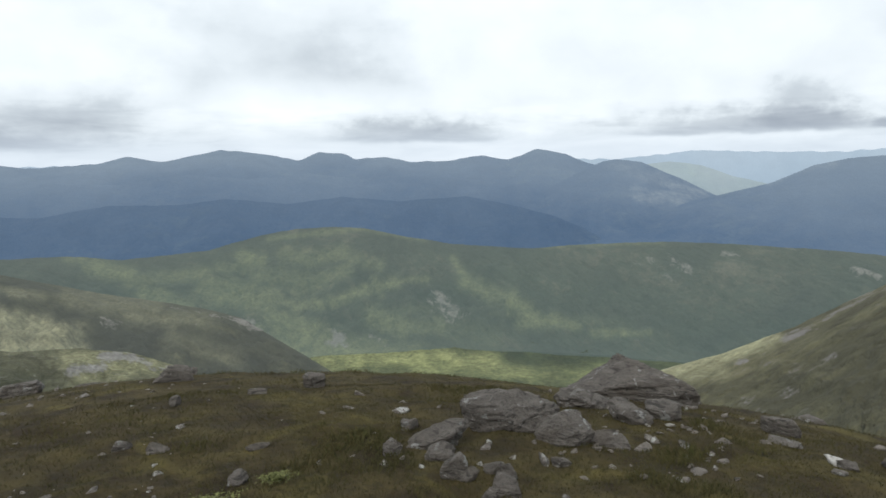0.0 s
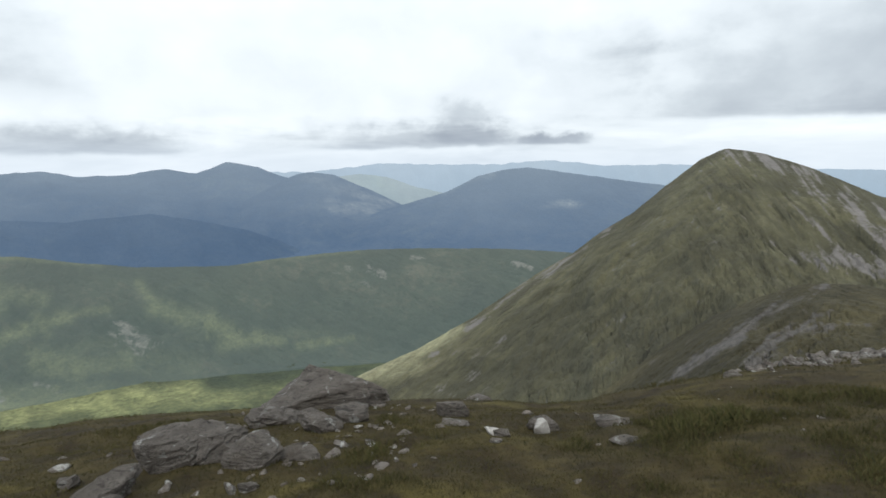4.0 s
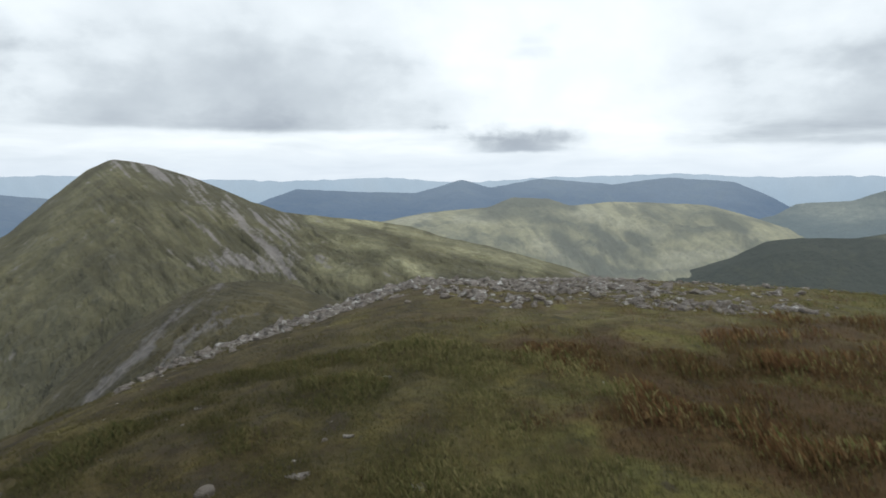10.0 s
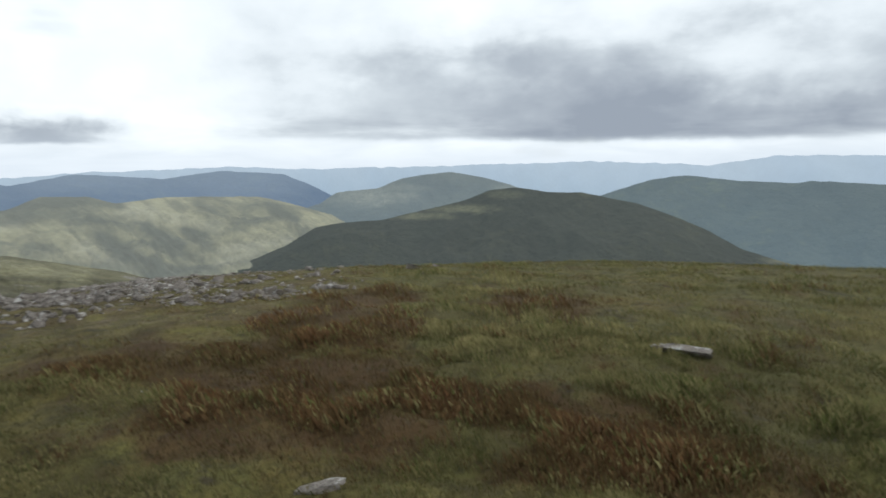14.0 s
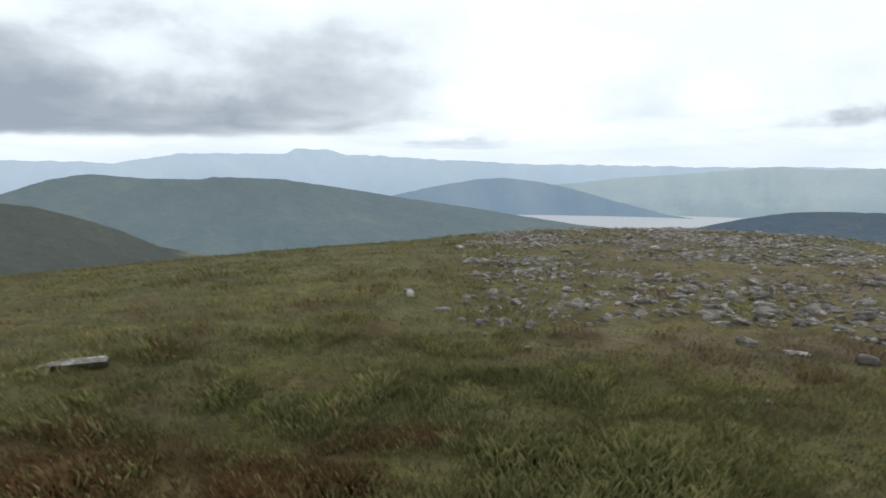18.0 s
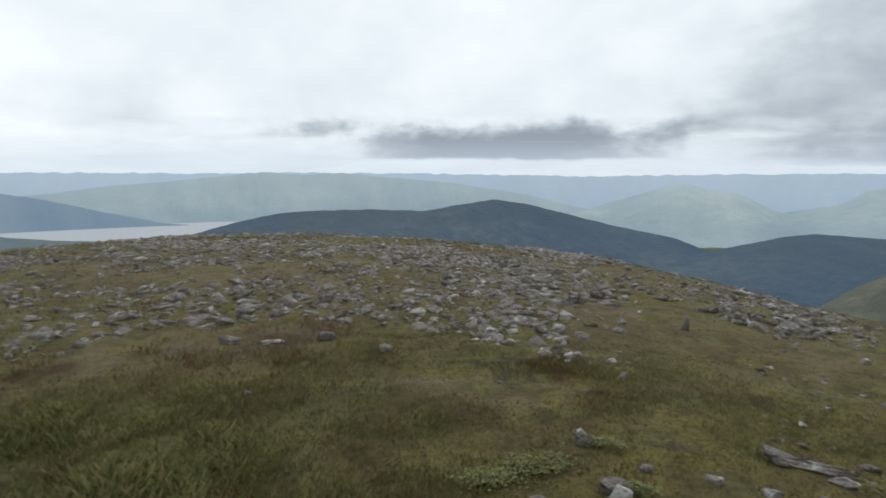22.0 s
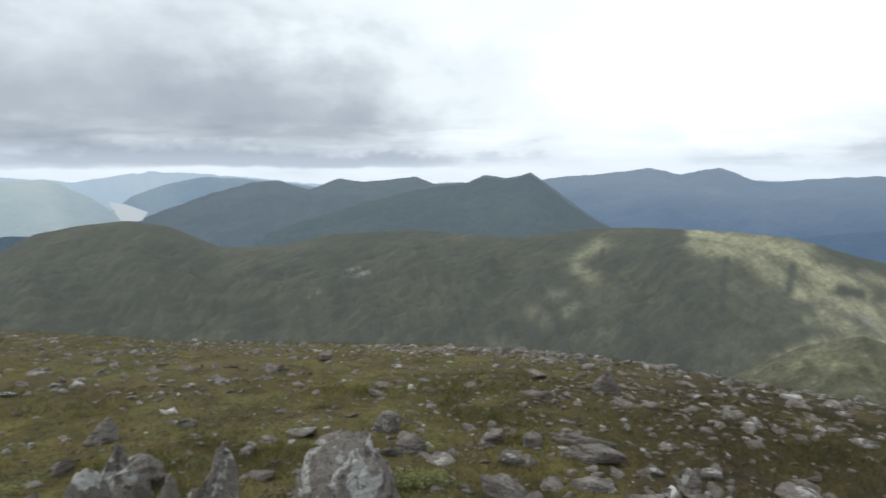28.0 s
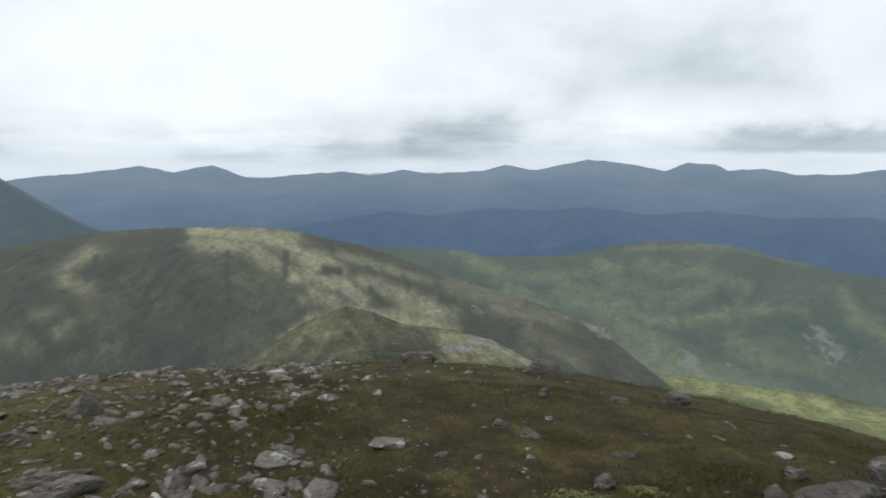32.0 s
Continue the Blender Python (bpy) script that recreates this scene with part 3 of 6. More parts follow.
def patches(b, el, blobs, seed, ragged=0.7):
    """Patches of ground cover, painted sunlight and painted shade, each given by bearing, height, half sizes and share,
    with ragged edges (arrays).
    """
    total = np.zeros(np.broadcast(b, el).shape)
    rag = fractal(b * 0.9 + 50, el * 2.2 + 50, 0 * total + seed, 4)
    for pb, pe, wb, we, share in blobs:
        d = np.sqrt((((b - pb + 180) % 360 - 180) / max(wb, 0.2))**2 + ((el - pe) / max(we, 0.15))**2)
        t = np.clip((1.7 - d + ragged * rag) / 1.5, 0, 1)
        total = np.maximum(total, share * t * t * (3 - 2 * t))
    return total


def strokes(b, el, marks, seed, ragged=0.8, soft=1.15):
    """Long marks on a slope (chutes, ledges, painted sunlight and shade), each from one bearing and height to another,
    with its half width and share (arrays).
    """
    total = np.zeros(np.broadcast(b, el).shape)
    rag = fractal(b * 1.5 + 50, el * 2.4 + 50, 0 * total + seed, 4) + 0.6 * fractal(b * 6.0 + 50, el * 9.0 + 50, 0 * total + seed + 9, 3)
    for b0, e0, b1, e1, wide, share in marks:
        db, de = b1 - b0, e1 - e0
        bx = (b - b0 + 180) % 360 - 180
        t = np.clip((bx * db + (el - e0) * de) / (db * db + de * de + 1e-6), 0, 1)
        d = np.hypot(bx - t * db, el - e0 - t * de) / wide
        total = np.maximum(total, share * np.exp(-(np.maximum(d + ragged * rag - 0.4, 0) / soft)**2))
    return total


def marked(b, el, marks, seed, soft=1.15):
    """Patches and strokes together."""
    return np.maximum(patches(b, el, [m for m in marks if len(m) == 5], seed), strokes(b, el, [m for m in marks if len(m) == 6], seed, soft=soft))


def fall_lines(b, el, falls, seed):
    """Fine lines down a slope, 0 to 1; falls: (bearing, rise of the line for each degree of bearing), in order of bearing (arrays)."""
    bb = (b - falls[0][0] + 180) % 360 - 180 + falls[0][0]
    if len(falls) == 1:
        falls = [falls[0], (falls[0][0] + 1, falls[0][1])]
    at = np.interp(bb, [f[0] for f in falls], np.arange(len(falls)))
    total, norm = 0 * bb, 0 * bb
    for k, (_, rise) in enumerate(falls):
        w = np.clip(1 - np.abs(at - k), 0, 1)
        a = math.atan(rise)
        along, across = bb * math.cos(a) + el * math.sin(a), el * math.cos(a) - bb * math.sin(a)
        sway = 0.25 * fractal(bb * 0.4 + 9, el * 0.4 + 9, 0 * bb + seed + 6, 2)
        total = total + w * (0.6 * fractal(along * 0.30 + 40, (across + sway) * 2.4 + 40, 0 * bb + seed + k, 4) + 0.55 * fractal(along * 0.7 + 20, (across + sway) * 6.5 + 40, 0 * bb + seed + k + 9, 3))
        norm = norm + w * w
    return np.clip(0.5 + 0.85 * total / np.sqrt(norm), 0, 1)


def paint_cover(ob, x, y, z, stone, bright, heath, seed, falls=()):
    b, el = np.degrees(np.arctan2(x, y)), np.degrees(np.arctan2(z - EYE, np.hypot(x, y)))
    # stone is real cover; the other two channels paint sunlight and shade
    col = np.full((x.size, 4), 0.5, dtype=np.float32)
    for k, blobs in enumerate((stone, bright, heath)):
        col[:, k] = marked(b, el, blobs, seed + k, (1.15, 1.7, 1.5)[k]).ravel()
    if falls:
        col[:, 3] = fall_lines(b, el, falls, seed).ravel()
    att = ob.data.color_attributes.new("cover", "FLOAT_COLOR", "POINT")
    att.data.foreach_set("color", col.ravel())


GLEN_STONE = [(0.7, -14.0, 1.7, 1.32, 0.8), (-9.9, -17.0, 3.1, 0.89, 0.6), (-17.4, -15.2, 1.2, 0.68, 1.0), (24.5, -8.7, 0.9, 0.42, 1.0), (19.7, -10.0, 4.0, 1.06, 0.6), (-12.5, -8.1, 3.5, 1.0, 0.3), (-5.7, -17.4, 1.3, 0.4, 0.5), (29.9, -8.0, 2.3, 0.36, 0.5), (2.3, -8.4, 3.1, 0.61, 0.4)]
MOOR_STONE_W = [(-86.9, -11.6, 0.7, 0.61, 0.8), (-83.3, -9.7, 1.5, 0.71, 0.8), (-79.6, -13.4, 0.7, 0.6, 0.7), (-75.6, -13.7, 0.5, 0.45, 0.6), (-91.1, -12.3, 1.6, 0.71, 0.3)]
# bright patches: sunlight painted on the far slopes
POINT_BRIGHT = [(19.6, -4.1, 2.3, 0.35, 1.0), (18.1, -2.5, 1.5, 0.7, 0.6), (21.6, -3.7, 1.5, 0.3, 0.8), (16.1, -1.5, 1.3, 0.4, 0.4)]
LONG_BRIGHT = [(38.0, -4.0, 1.1, 0.27, 1.0), (36.6, -4.3, 0.8, 0.19, 0.5)]
GREY_BRIGHT = [(119.2, -4.5, 2.6, 0.31, 1.0), (115.1, -5.1, 2.5, 0.25, 0.9), (122.7, -3.2, 1.5, 0.3, 0.4), (146.0, -8.3, 1.3, 0.28, 1.0)]
LOCHSIDE_BRIGHT = [(190.5, -3.5, 6.0, 0.71, 0.6), (197.5, -3.0, 4.8, 0.6, 0.6), (184.3, -3.8, 3.1, 0.41, 0.4), (195.0, -4.0, 3.5, 0.5, 0.6)]
GREENS_BRIGHT = [(236.3, -4.5, 2.4, 0.51, 1.0), (224.6, -4.6, 1.3, 0.35, 0.8), (231.5, -2.9, 3.0, 0.7, 0.4), (246.3, -4.5, 3.0, 0.5, 0.4), (247.8, -3.0, 2.0, 0.7, 0.3)]


# marks on the slopes, some of them painted sunlight and shade: bearing and height of both ends, half width, share
SCREE_CHUTES = [(59.2, -3.1, 62, -6.1, 0.36, 1), (62, -6.1, 64.1, -8.8, 0.56, 1), (61.7, -4.1, 64.5, -5.5, 0.41, 0.8), (63.5, -5, 65.5, -7.8, 0.51, 0.8), (65.5, -7.3, 66.3, -8.5, 0.36, 0.6), (56.1, -7.6, 59.2, -8.4, 0.31, 0.8), (59, -7.9, 62, -8.6, 0.51, 1), (62, -8.3, 64.3, -9.2, 0.46, 1), (52.5, -4.9, 54.6, -6.6, 0.15, 0.7), (54.6, -6.6, 56.9, -8.4, 0.23, 0.8), (57.9, -6.8, 58.7, -8.4, 0.18, 0.8), (59.2, -7.1, 59.7, -8.4, 0.15, 0.8), (60.5, -7.6, 61.3, -8.6, 0.2, 0.9), (66.5, -7.7, 68, -8.7, 0.36, 0.5), (63.9, -3.8, 65.9, -4.4, 0.2, 0.5)]
SUMMIT_SCREE = [(51.2, 0.4, 54.3, -0.4, 0.31, 0.7), (54.3, -0.4, 57.9, -1.5, 0.51, 0.8), (51.8, -0.3, 56.4, -3.3, 0.23, 0.45), (55.4, -1.3, 59.2, -3.8, 0.36, 0.6), (56.4, -3.3, 58.4, -6.1, 0.2, 0.4), (53.8, -2.3, 56.4, -4.8, 0.15, 0.4), (59.2, -2.6, 61.4, -3.6, 0.36, 0.7), (50.5, 0.6, 52.6, 0.4, 0.15, 0.7)]
FLANK_STONE = [(39.6, -8.1, 37.6, -9.8, 0.36, 0.6), (38.1, -9.3, 35.1, -11.1, 0.36, 0.6), (35.1, -10.9, 32.2, -12.8, 0.41, 0.6), (32.2, -12.8, 29.3, -15.2, 0.36, 0.5), (29.3, -15.2, 26.1, -17.7, 0.41, 0.55), (26.3, -17.3, 25.4, -17.7, 0.2, 0.9), (44.2, -3.2, 41.6, -6.2, 0.31, 0.4), (35.9, -13.9, 33.5, -15.1, 0.26, 0.4), (30, -19.4, 27.6, -20.4, 0.41, 0.4), (32.5, -16, 30, -18, 0.31, 0.35), (43.4, -13.3, 41.3, -15.2, 0.26, 0.35), (44.4, -12.9, 46, -11.4, 0.2, 0.4), (26.3, -20.6, 29.8, -21.7, 0.36, 0.4)]
FLANK_DARK = [(36.5, -12, 33.5, -13.9, 0.15, 0.8), (43.4, -12.3, 41.3, -14.2, 0.31, 0.6), (42.1, -14, 40.3, -15.6, 0.26, 0.5), (39.2, -16.6, 38.2, -18.4, 0.36, 0.7), (38.3, -16, 35.6, -20.1, 0.2, 0.4), (35.1, -20, 33.6, -20.8, 0.2, 0.6), (48.2, -6.3, 50.2, -8.9, 0.36, 0.5), (45.5, -11.4, 43.4, -13.3, 0.26, 0.4), (41.3, -16.7, 39.1, -20.4, 0.2, 0.35), (48.7, -7.4, 45.5, -10.4, 0.26, 0.35), (51.7, -11.5, 48, -16.5, 0.26, 0.5), (56.4, -11, 52.2, -15, 0.26, 0.5), (49.6, -14.5, 48, -18.5, 0.31, 0.5)]
FOOT_BRIGHT = [(28.4, -15.1, 24.9, -16.9, 0.26, 1), (25.7, -16.5, 21.5, -18, 0.41, 1), (22.3, -17.8, 18.4, -18.9, 0.46, 1), (19.5, -18.9, 17.2, -19.5, 0.46, 0.9), (24.4, -18.1, 21, -19.2, 0.36, 0.6), (28, -15.7, 25.7, -17, 0.2, 0.9)]
SHOULDER_BRIGHT = [(69.7, -4.5, 72.6, -5.1, 0.18, 0.9), (73.5, -5.5, 76.2, -5.9, 0.2, 0.5), (66.4, -4.5, 69.3, -5.4, 0.26, 0.5), (68.9, -6.2, 72.7, -7.5, 0.36, 0.45), (73.6, -8.2, 76.8, -9.7, 0.36, 0.6), (74.8, -8.6, 75.9, -9.3, 0.2, 0.9), (77.9, -6.8, 82.1, -7.9, 0.36, 0.5), (75.8, -6.4, 80.1, -7.6, 0.26, 0.4), (82.1, -7.9, 86.8, -8.8, 0.36, 0.5), (66.5, -8.2, 70.9, -10, 0.36, 0.4)]
SHOULDER_DARK = [(66.9, -5.5, 73.5, -6, 0.13, 0.5), (70.8, -7.6, 77.6, -8, 0.2, 0.5), (73.5, -6.3, 79.2, -7, 0.13, 0.5), (79.3, -8.1, 85.3, -9.2, 0.15, 0.5), (67.1, -10.7, 70.5, -11.5, 0.26, 0.4)]
COL_STONE = [(58.5, -9.9, 56.4, -11.5, 0.31, 0.7), (56.4, -11.2, 51.7, -15, 0.36, 0.8), (59, -13.2, 54.9, -14.5, 0.31, 0.7), (57.5, -12.5, 53.8, -16.6, 0.51, 0.7), (52.8, -14.5, 48.5, -18, 0.46, 0.7), (49.6, -13.5, 48.5, -15.5, 0.2, 0.4), (62.1, -12.6, 59, -13, 0.2, 0.5)]
GLEN_STROKES = [(-15.1, -13.1, -11.3, -13.9, 0.2, 0.8), (-13.7, -13.7, -10.3, -13.3, 0.23, 0.9), (-10.3, -13.5, -7.3, -12.4, 0.23, 1), (-7.8, -12.7, -4.3, -11.8, 0.26, 0.9), (-4.8, -11.8, -1.7, -11.7, 0.18, 0.7), (-6.5, -11.5, -5.8, -13, 0.2, 0.6), (0.9, -9.9, 2.4, -12.2, 0.2, 0.7), (2.1, -12, 5, -13.3, 0.36, 0.8), (6.1, -13.5, 8.2, -15.1, 0.41, 1), (7.1, -15.6, 10.3, -15.3, 0.31, 1), (9.8, -15.3, 12.1, -15.7, 0.23, 0.9), (6.6, -13.3, 6.1, -14.8, 0.2, 0.6), (13.7, -16.3, 16.3, -16, 0.2, 0.9), (16.3, -16.1, 18.5, -15.8, 0.15, 0.6), (-14.4, -9.1, -12.1, -9.5, 0.41, 0.6)]
GLEN_STROKES_B = [(-12.1, -9.7, -9.2, -9.1, 0.36, 0.7), (24.1, -8.7, 25.3, -8.8, 0.26, 1), (20.1, -9.4, 21.8, -10.6, 0.31, 0.7), (33.4, -9.3, 35, -9.7, 0.26, 0.8), (32.7, -7.8, 33.7, -7.8, 0.1, 0.9), (36.5, -8, 38, -8.2, 0.15, 1), (16.8, -9.3, 19.9, -10.9, 0.31, 0.45), (-15.6, -7.6, -7.6, -7, 0.13, 0.6), (-7.6, -7, -1.7, -8.1, 0.13, 0.5), (9.2, -8.7, 19.3, -8.1, 0.1, 0.45), (-5.9, -14.5, -1.3, -14.4, 0.2, 0.25), (-22.4, -12.2, -20.4, -12.9, 0.26, 0.3)]
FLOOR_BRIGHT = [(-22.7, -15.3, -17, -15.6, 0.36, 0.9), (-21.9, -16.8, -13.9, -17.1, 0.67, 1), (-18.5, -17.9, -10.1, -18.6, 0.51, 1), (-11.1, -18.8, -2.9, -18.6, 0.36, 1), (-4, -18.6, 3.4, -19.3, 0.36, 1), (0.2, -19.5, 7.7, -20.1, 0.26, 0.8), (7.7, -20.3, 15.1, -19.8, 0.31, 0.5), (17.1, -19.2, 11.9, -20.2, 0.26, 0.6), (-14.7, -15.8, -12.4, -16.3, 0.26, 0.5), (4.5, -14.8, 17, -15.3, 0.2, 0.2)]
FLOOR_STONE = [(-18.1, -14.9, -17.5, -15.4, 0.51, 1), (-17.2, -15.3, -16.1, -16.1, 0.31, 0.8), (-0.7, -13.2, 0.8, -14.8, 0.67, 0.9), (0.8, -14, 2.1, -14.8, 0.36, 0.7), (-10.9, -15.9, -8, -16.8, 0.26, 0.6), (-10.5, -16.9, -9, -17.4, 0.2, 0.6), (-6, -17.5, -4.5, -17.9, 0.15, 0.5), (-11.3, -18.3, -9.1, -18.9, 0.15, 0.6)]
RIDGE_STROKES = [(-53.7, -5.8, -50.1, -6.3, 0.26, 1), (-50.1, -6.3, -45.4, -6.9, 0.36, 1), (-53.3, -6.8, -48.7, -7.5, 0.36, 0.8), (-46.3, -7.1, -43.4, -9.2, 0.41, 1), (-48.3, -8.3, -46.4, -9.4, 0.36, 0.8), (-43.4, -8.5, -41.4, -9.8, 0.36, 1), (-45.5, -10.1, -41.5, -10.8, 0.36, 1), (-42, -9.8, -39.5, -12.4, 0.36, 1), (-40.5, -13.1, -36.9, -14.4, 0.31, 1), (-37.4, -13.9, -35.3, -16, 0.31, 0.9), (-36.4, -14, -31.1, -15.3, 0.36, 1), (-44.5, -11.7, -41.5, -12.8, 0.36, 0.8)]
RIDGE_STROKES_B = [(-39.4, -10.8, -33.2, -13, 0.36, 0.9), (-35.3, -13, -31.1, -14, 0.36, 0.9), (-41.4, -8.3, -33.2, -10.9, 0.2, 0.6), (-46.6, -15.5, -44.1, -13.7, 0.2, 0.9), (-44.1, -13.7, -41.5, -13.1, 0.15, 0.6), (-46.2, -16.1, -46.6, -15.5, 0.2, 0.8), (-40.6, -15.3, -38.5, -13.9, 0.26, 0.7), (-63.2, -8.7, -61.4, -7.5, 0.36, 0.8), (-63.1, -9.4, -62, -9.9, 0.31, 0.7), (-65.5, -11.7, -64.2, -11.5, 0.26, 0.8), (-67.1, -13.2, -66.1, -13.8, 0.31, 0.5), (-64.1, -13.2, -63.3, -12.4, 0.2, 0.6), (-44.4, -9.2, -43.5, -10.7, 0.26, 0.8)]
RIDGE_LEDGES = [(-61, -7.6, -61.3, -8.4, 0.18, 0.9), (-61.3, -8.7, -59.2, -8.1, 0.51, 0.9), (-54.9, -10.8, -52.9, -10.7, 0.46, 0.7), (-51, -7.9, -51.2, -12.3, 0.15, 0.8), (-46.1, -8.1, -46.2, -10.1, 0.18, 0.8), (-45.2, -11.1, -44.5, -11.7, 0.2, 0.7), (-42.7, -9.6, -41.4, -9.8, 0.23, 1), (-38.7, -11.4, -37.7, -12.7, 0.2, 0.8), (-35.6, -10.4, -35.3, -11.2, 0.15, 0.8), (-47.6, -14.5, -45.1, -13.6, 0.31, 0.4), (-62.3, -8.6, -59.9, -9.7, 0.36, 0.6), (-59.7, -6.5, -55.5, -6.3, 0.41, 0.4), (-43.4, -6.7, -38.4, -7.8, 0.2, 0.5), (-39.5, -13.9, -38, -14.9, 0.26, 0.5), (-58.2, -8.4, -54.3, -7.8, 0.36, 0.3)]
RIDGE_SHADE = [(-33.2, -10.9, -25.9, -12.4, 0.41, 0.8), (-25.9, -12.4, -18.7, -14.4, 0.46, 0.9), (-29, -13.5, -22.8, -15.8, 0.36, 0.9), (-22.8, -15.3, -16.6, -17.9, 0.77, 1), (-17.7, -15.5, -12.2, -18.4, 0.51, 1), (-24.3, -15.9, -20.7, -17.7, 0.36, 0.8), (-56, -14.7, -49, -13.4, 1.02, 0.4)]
RIDGE_ROCK = [(-41.2, -11.6, -39.5, -12.3, 0.46, 1), (-42, -11, -41, -11.8, 0.26, 0.7), (-29, -13.2, -28, -13.7, 0.31, 0.8), (-18.2, -14.8, -17, -15.5, 0.36, 0.9), (-38.2, -13.7, -36.9, -14, 0.26, 0.8), (-35.3, -15.7, -31.7, -16, 0.36, 0.9), (-39.5, -12.1, -37.9, -12.4, 0.2, 0.7), (-23.9, -12.9, -21.8, -13.5, 0.15, 0.5), (-20.8, -13.7, -18.2, -14.6, 0.15, 0.6), (-54.2, -5.9, -53.3, -6.6, 0.2, 0.5), (-36.4, -14.5, -34.8, -15.5, 0.26, 0.7), (-28, -16, -27.4, -16.5, 0.2, 0.9)]
SPUR_PALE = [(-31.7, -16, -27.4, -16.2, 0.36, 1), (-31.1, -17, -25.9, -17.4, 0.41, 1), (-26.9, -16, -22.7, -16.8, 0.26, 1), (-23.8, -16.9, -20.7, -17.7, 0.26, 1), (-20.7, -17.9, -16.1, -18.8, 0.2, 1), (-27.4, -17.7, -23.2, -17.8, 0.26, 0.8)]
SPUR_ROCK = [(-29.5, -16, -27.2, -16.5, 0.26, 0.9), (-31.7, -16.8, -29.5, -17, 0.26, 0.8), (-25.9, -17.7, -23.2, -17.8, 0.15, 0.6), (-22.7, -17.1, -21.4, -17.2, 0.15, 0.8), (-26.9, -16.7, -25.9, -17.2, 0.2, 0.6)]
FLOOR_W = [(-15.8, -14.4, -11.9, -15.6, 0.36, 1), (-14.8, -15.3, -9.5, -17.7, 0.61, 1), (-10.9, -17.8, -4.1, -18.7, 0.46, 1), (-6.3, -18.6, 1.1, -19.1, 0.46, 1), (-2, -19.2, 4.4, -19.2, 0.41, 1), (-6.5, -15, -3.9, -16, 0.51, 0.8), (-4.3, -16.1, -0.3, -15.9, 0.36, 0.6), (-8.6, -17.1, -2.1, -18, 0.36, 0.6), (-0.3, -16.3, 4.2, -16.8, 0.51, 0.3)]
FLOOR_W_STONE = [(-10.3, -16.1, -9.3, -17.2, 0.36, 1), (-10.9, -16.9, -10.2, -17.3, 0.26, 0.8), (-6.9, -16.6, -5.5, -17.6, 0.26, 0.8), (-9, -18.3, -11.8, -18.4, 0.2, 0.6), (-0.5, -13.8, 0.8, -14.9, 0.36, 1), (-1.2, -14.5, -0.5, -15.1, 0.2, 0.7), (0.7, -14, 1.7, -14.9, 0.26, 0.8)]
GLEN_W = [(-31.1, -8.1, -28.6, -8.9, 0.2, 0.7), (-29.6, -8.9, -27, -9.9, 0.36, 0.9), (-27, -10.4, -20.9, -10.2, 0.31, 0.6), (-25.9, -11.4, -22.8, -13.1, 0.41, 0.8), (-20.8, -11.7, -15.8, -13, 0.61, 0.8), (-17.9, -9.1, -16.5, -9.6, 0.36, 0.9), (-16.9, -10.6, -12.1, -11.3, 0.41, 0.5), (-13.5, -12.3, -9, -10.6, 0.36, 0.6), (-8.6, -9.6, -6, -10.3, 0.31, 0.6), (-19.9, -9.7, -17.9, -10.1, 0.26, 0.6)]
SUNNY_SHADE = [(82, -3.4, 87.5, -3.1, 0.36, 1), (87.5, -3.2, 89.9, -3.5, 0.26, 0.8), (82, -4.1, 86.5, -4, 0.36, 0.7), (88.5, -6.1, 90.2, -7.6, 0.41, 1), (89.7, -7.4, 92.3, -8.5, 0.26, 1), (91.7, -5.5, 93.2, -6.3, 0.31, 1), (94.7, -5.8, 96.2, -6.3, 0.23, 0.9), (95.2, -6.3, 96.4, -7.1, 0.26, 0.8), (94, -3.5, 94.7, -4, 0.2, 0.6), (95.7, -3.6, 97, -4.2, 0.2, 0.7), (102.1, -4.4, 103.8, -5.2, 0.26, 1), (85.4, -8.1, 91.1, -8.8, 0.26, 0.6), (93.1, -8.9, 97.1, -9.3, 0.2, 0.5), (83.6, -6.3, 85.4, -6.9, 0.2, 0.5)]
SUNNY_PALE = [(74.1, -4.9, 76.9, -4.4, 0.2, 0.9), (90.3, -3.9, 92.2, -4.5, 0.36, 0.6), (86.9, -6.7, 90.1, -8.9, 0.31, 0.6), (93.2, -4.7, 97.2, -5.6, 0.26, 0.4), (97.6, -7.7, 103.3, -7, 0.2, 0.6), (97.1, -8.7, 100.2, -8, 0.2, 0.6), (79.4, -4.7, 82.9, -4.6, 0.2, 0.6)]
POINT_STROKES = [(17.1, -2.5, 20.1, -3, 0.13, 0.5), (19.1, -3, 22.5, -3.9, 0.15, 0.9), (17.2, -4.3, 20.8, -4.6, 0.23, 1), (16.7, -3.5, 18.6, -3.9, 0.15, 0.6), (19.5, -2, 22, -3.5, 0.1, 0.5)]


def shaded_turf_at(b, r):
    """Share of the brown summit turf darkened with painted cloud shade (arrays)."""
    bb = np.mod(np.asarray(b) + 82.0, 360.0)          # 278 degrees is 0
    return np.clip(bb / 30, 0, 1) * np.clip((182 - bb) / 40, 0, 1)


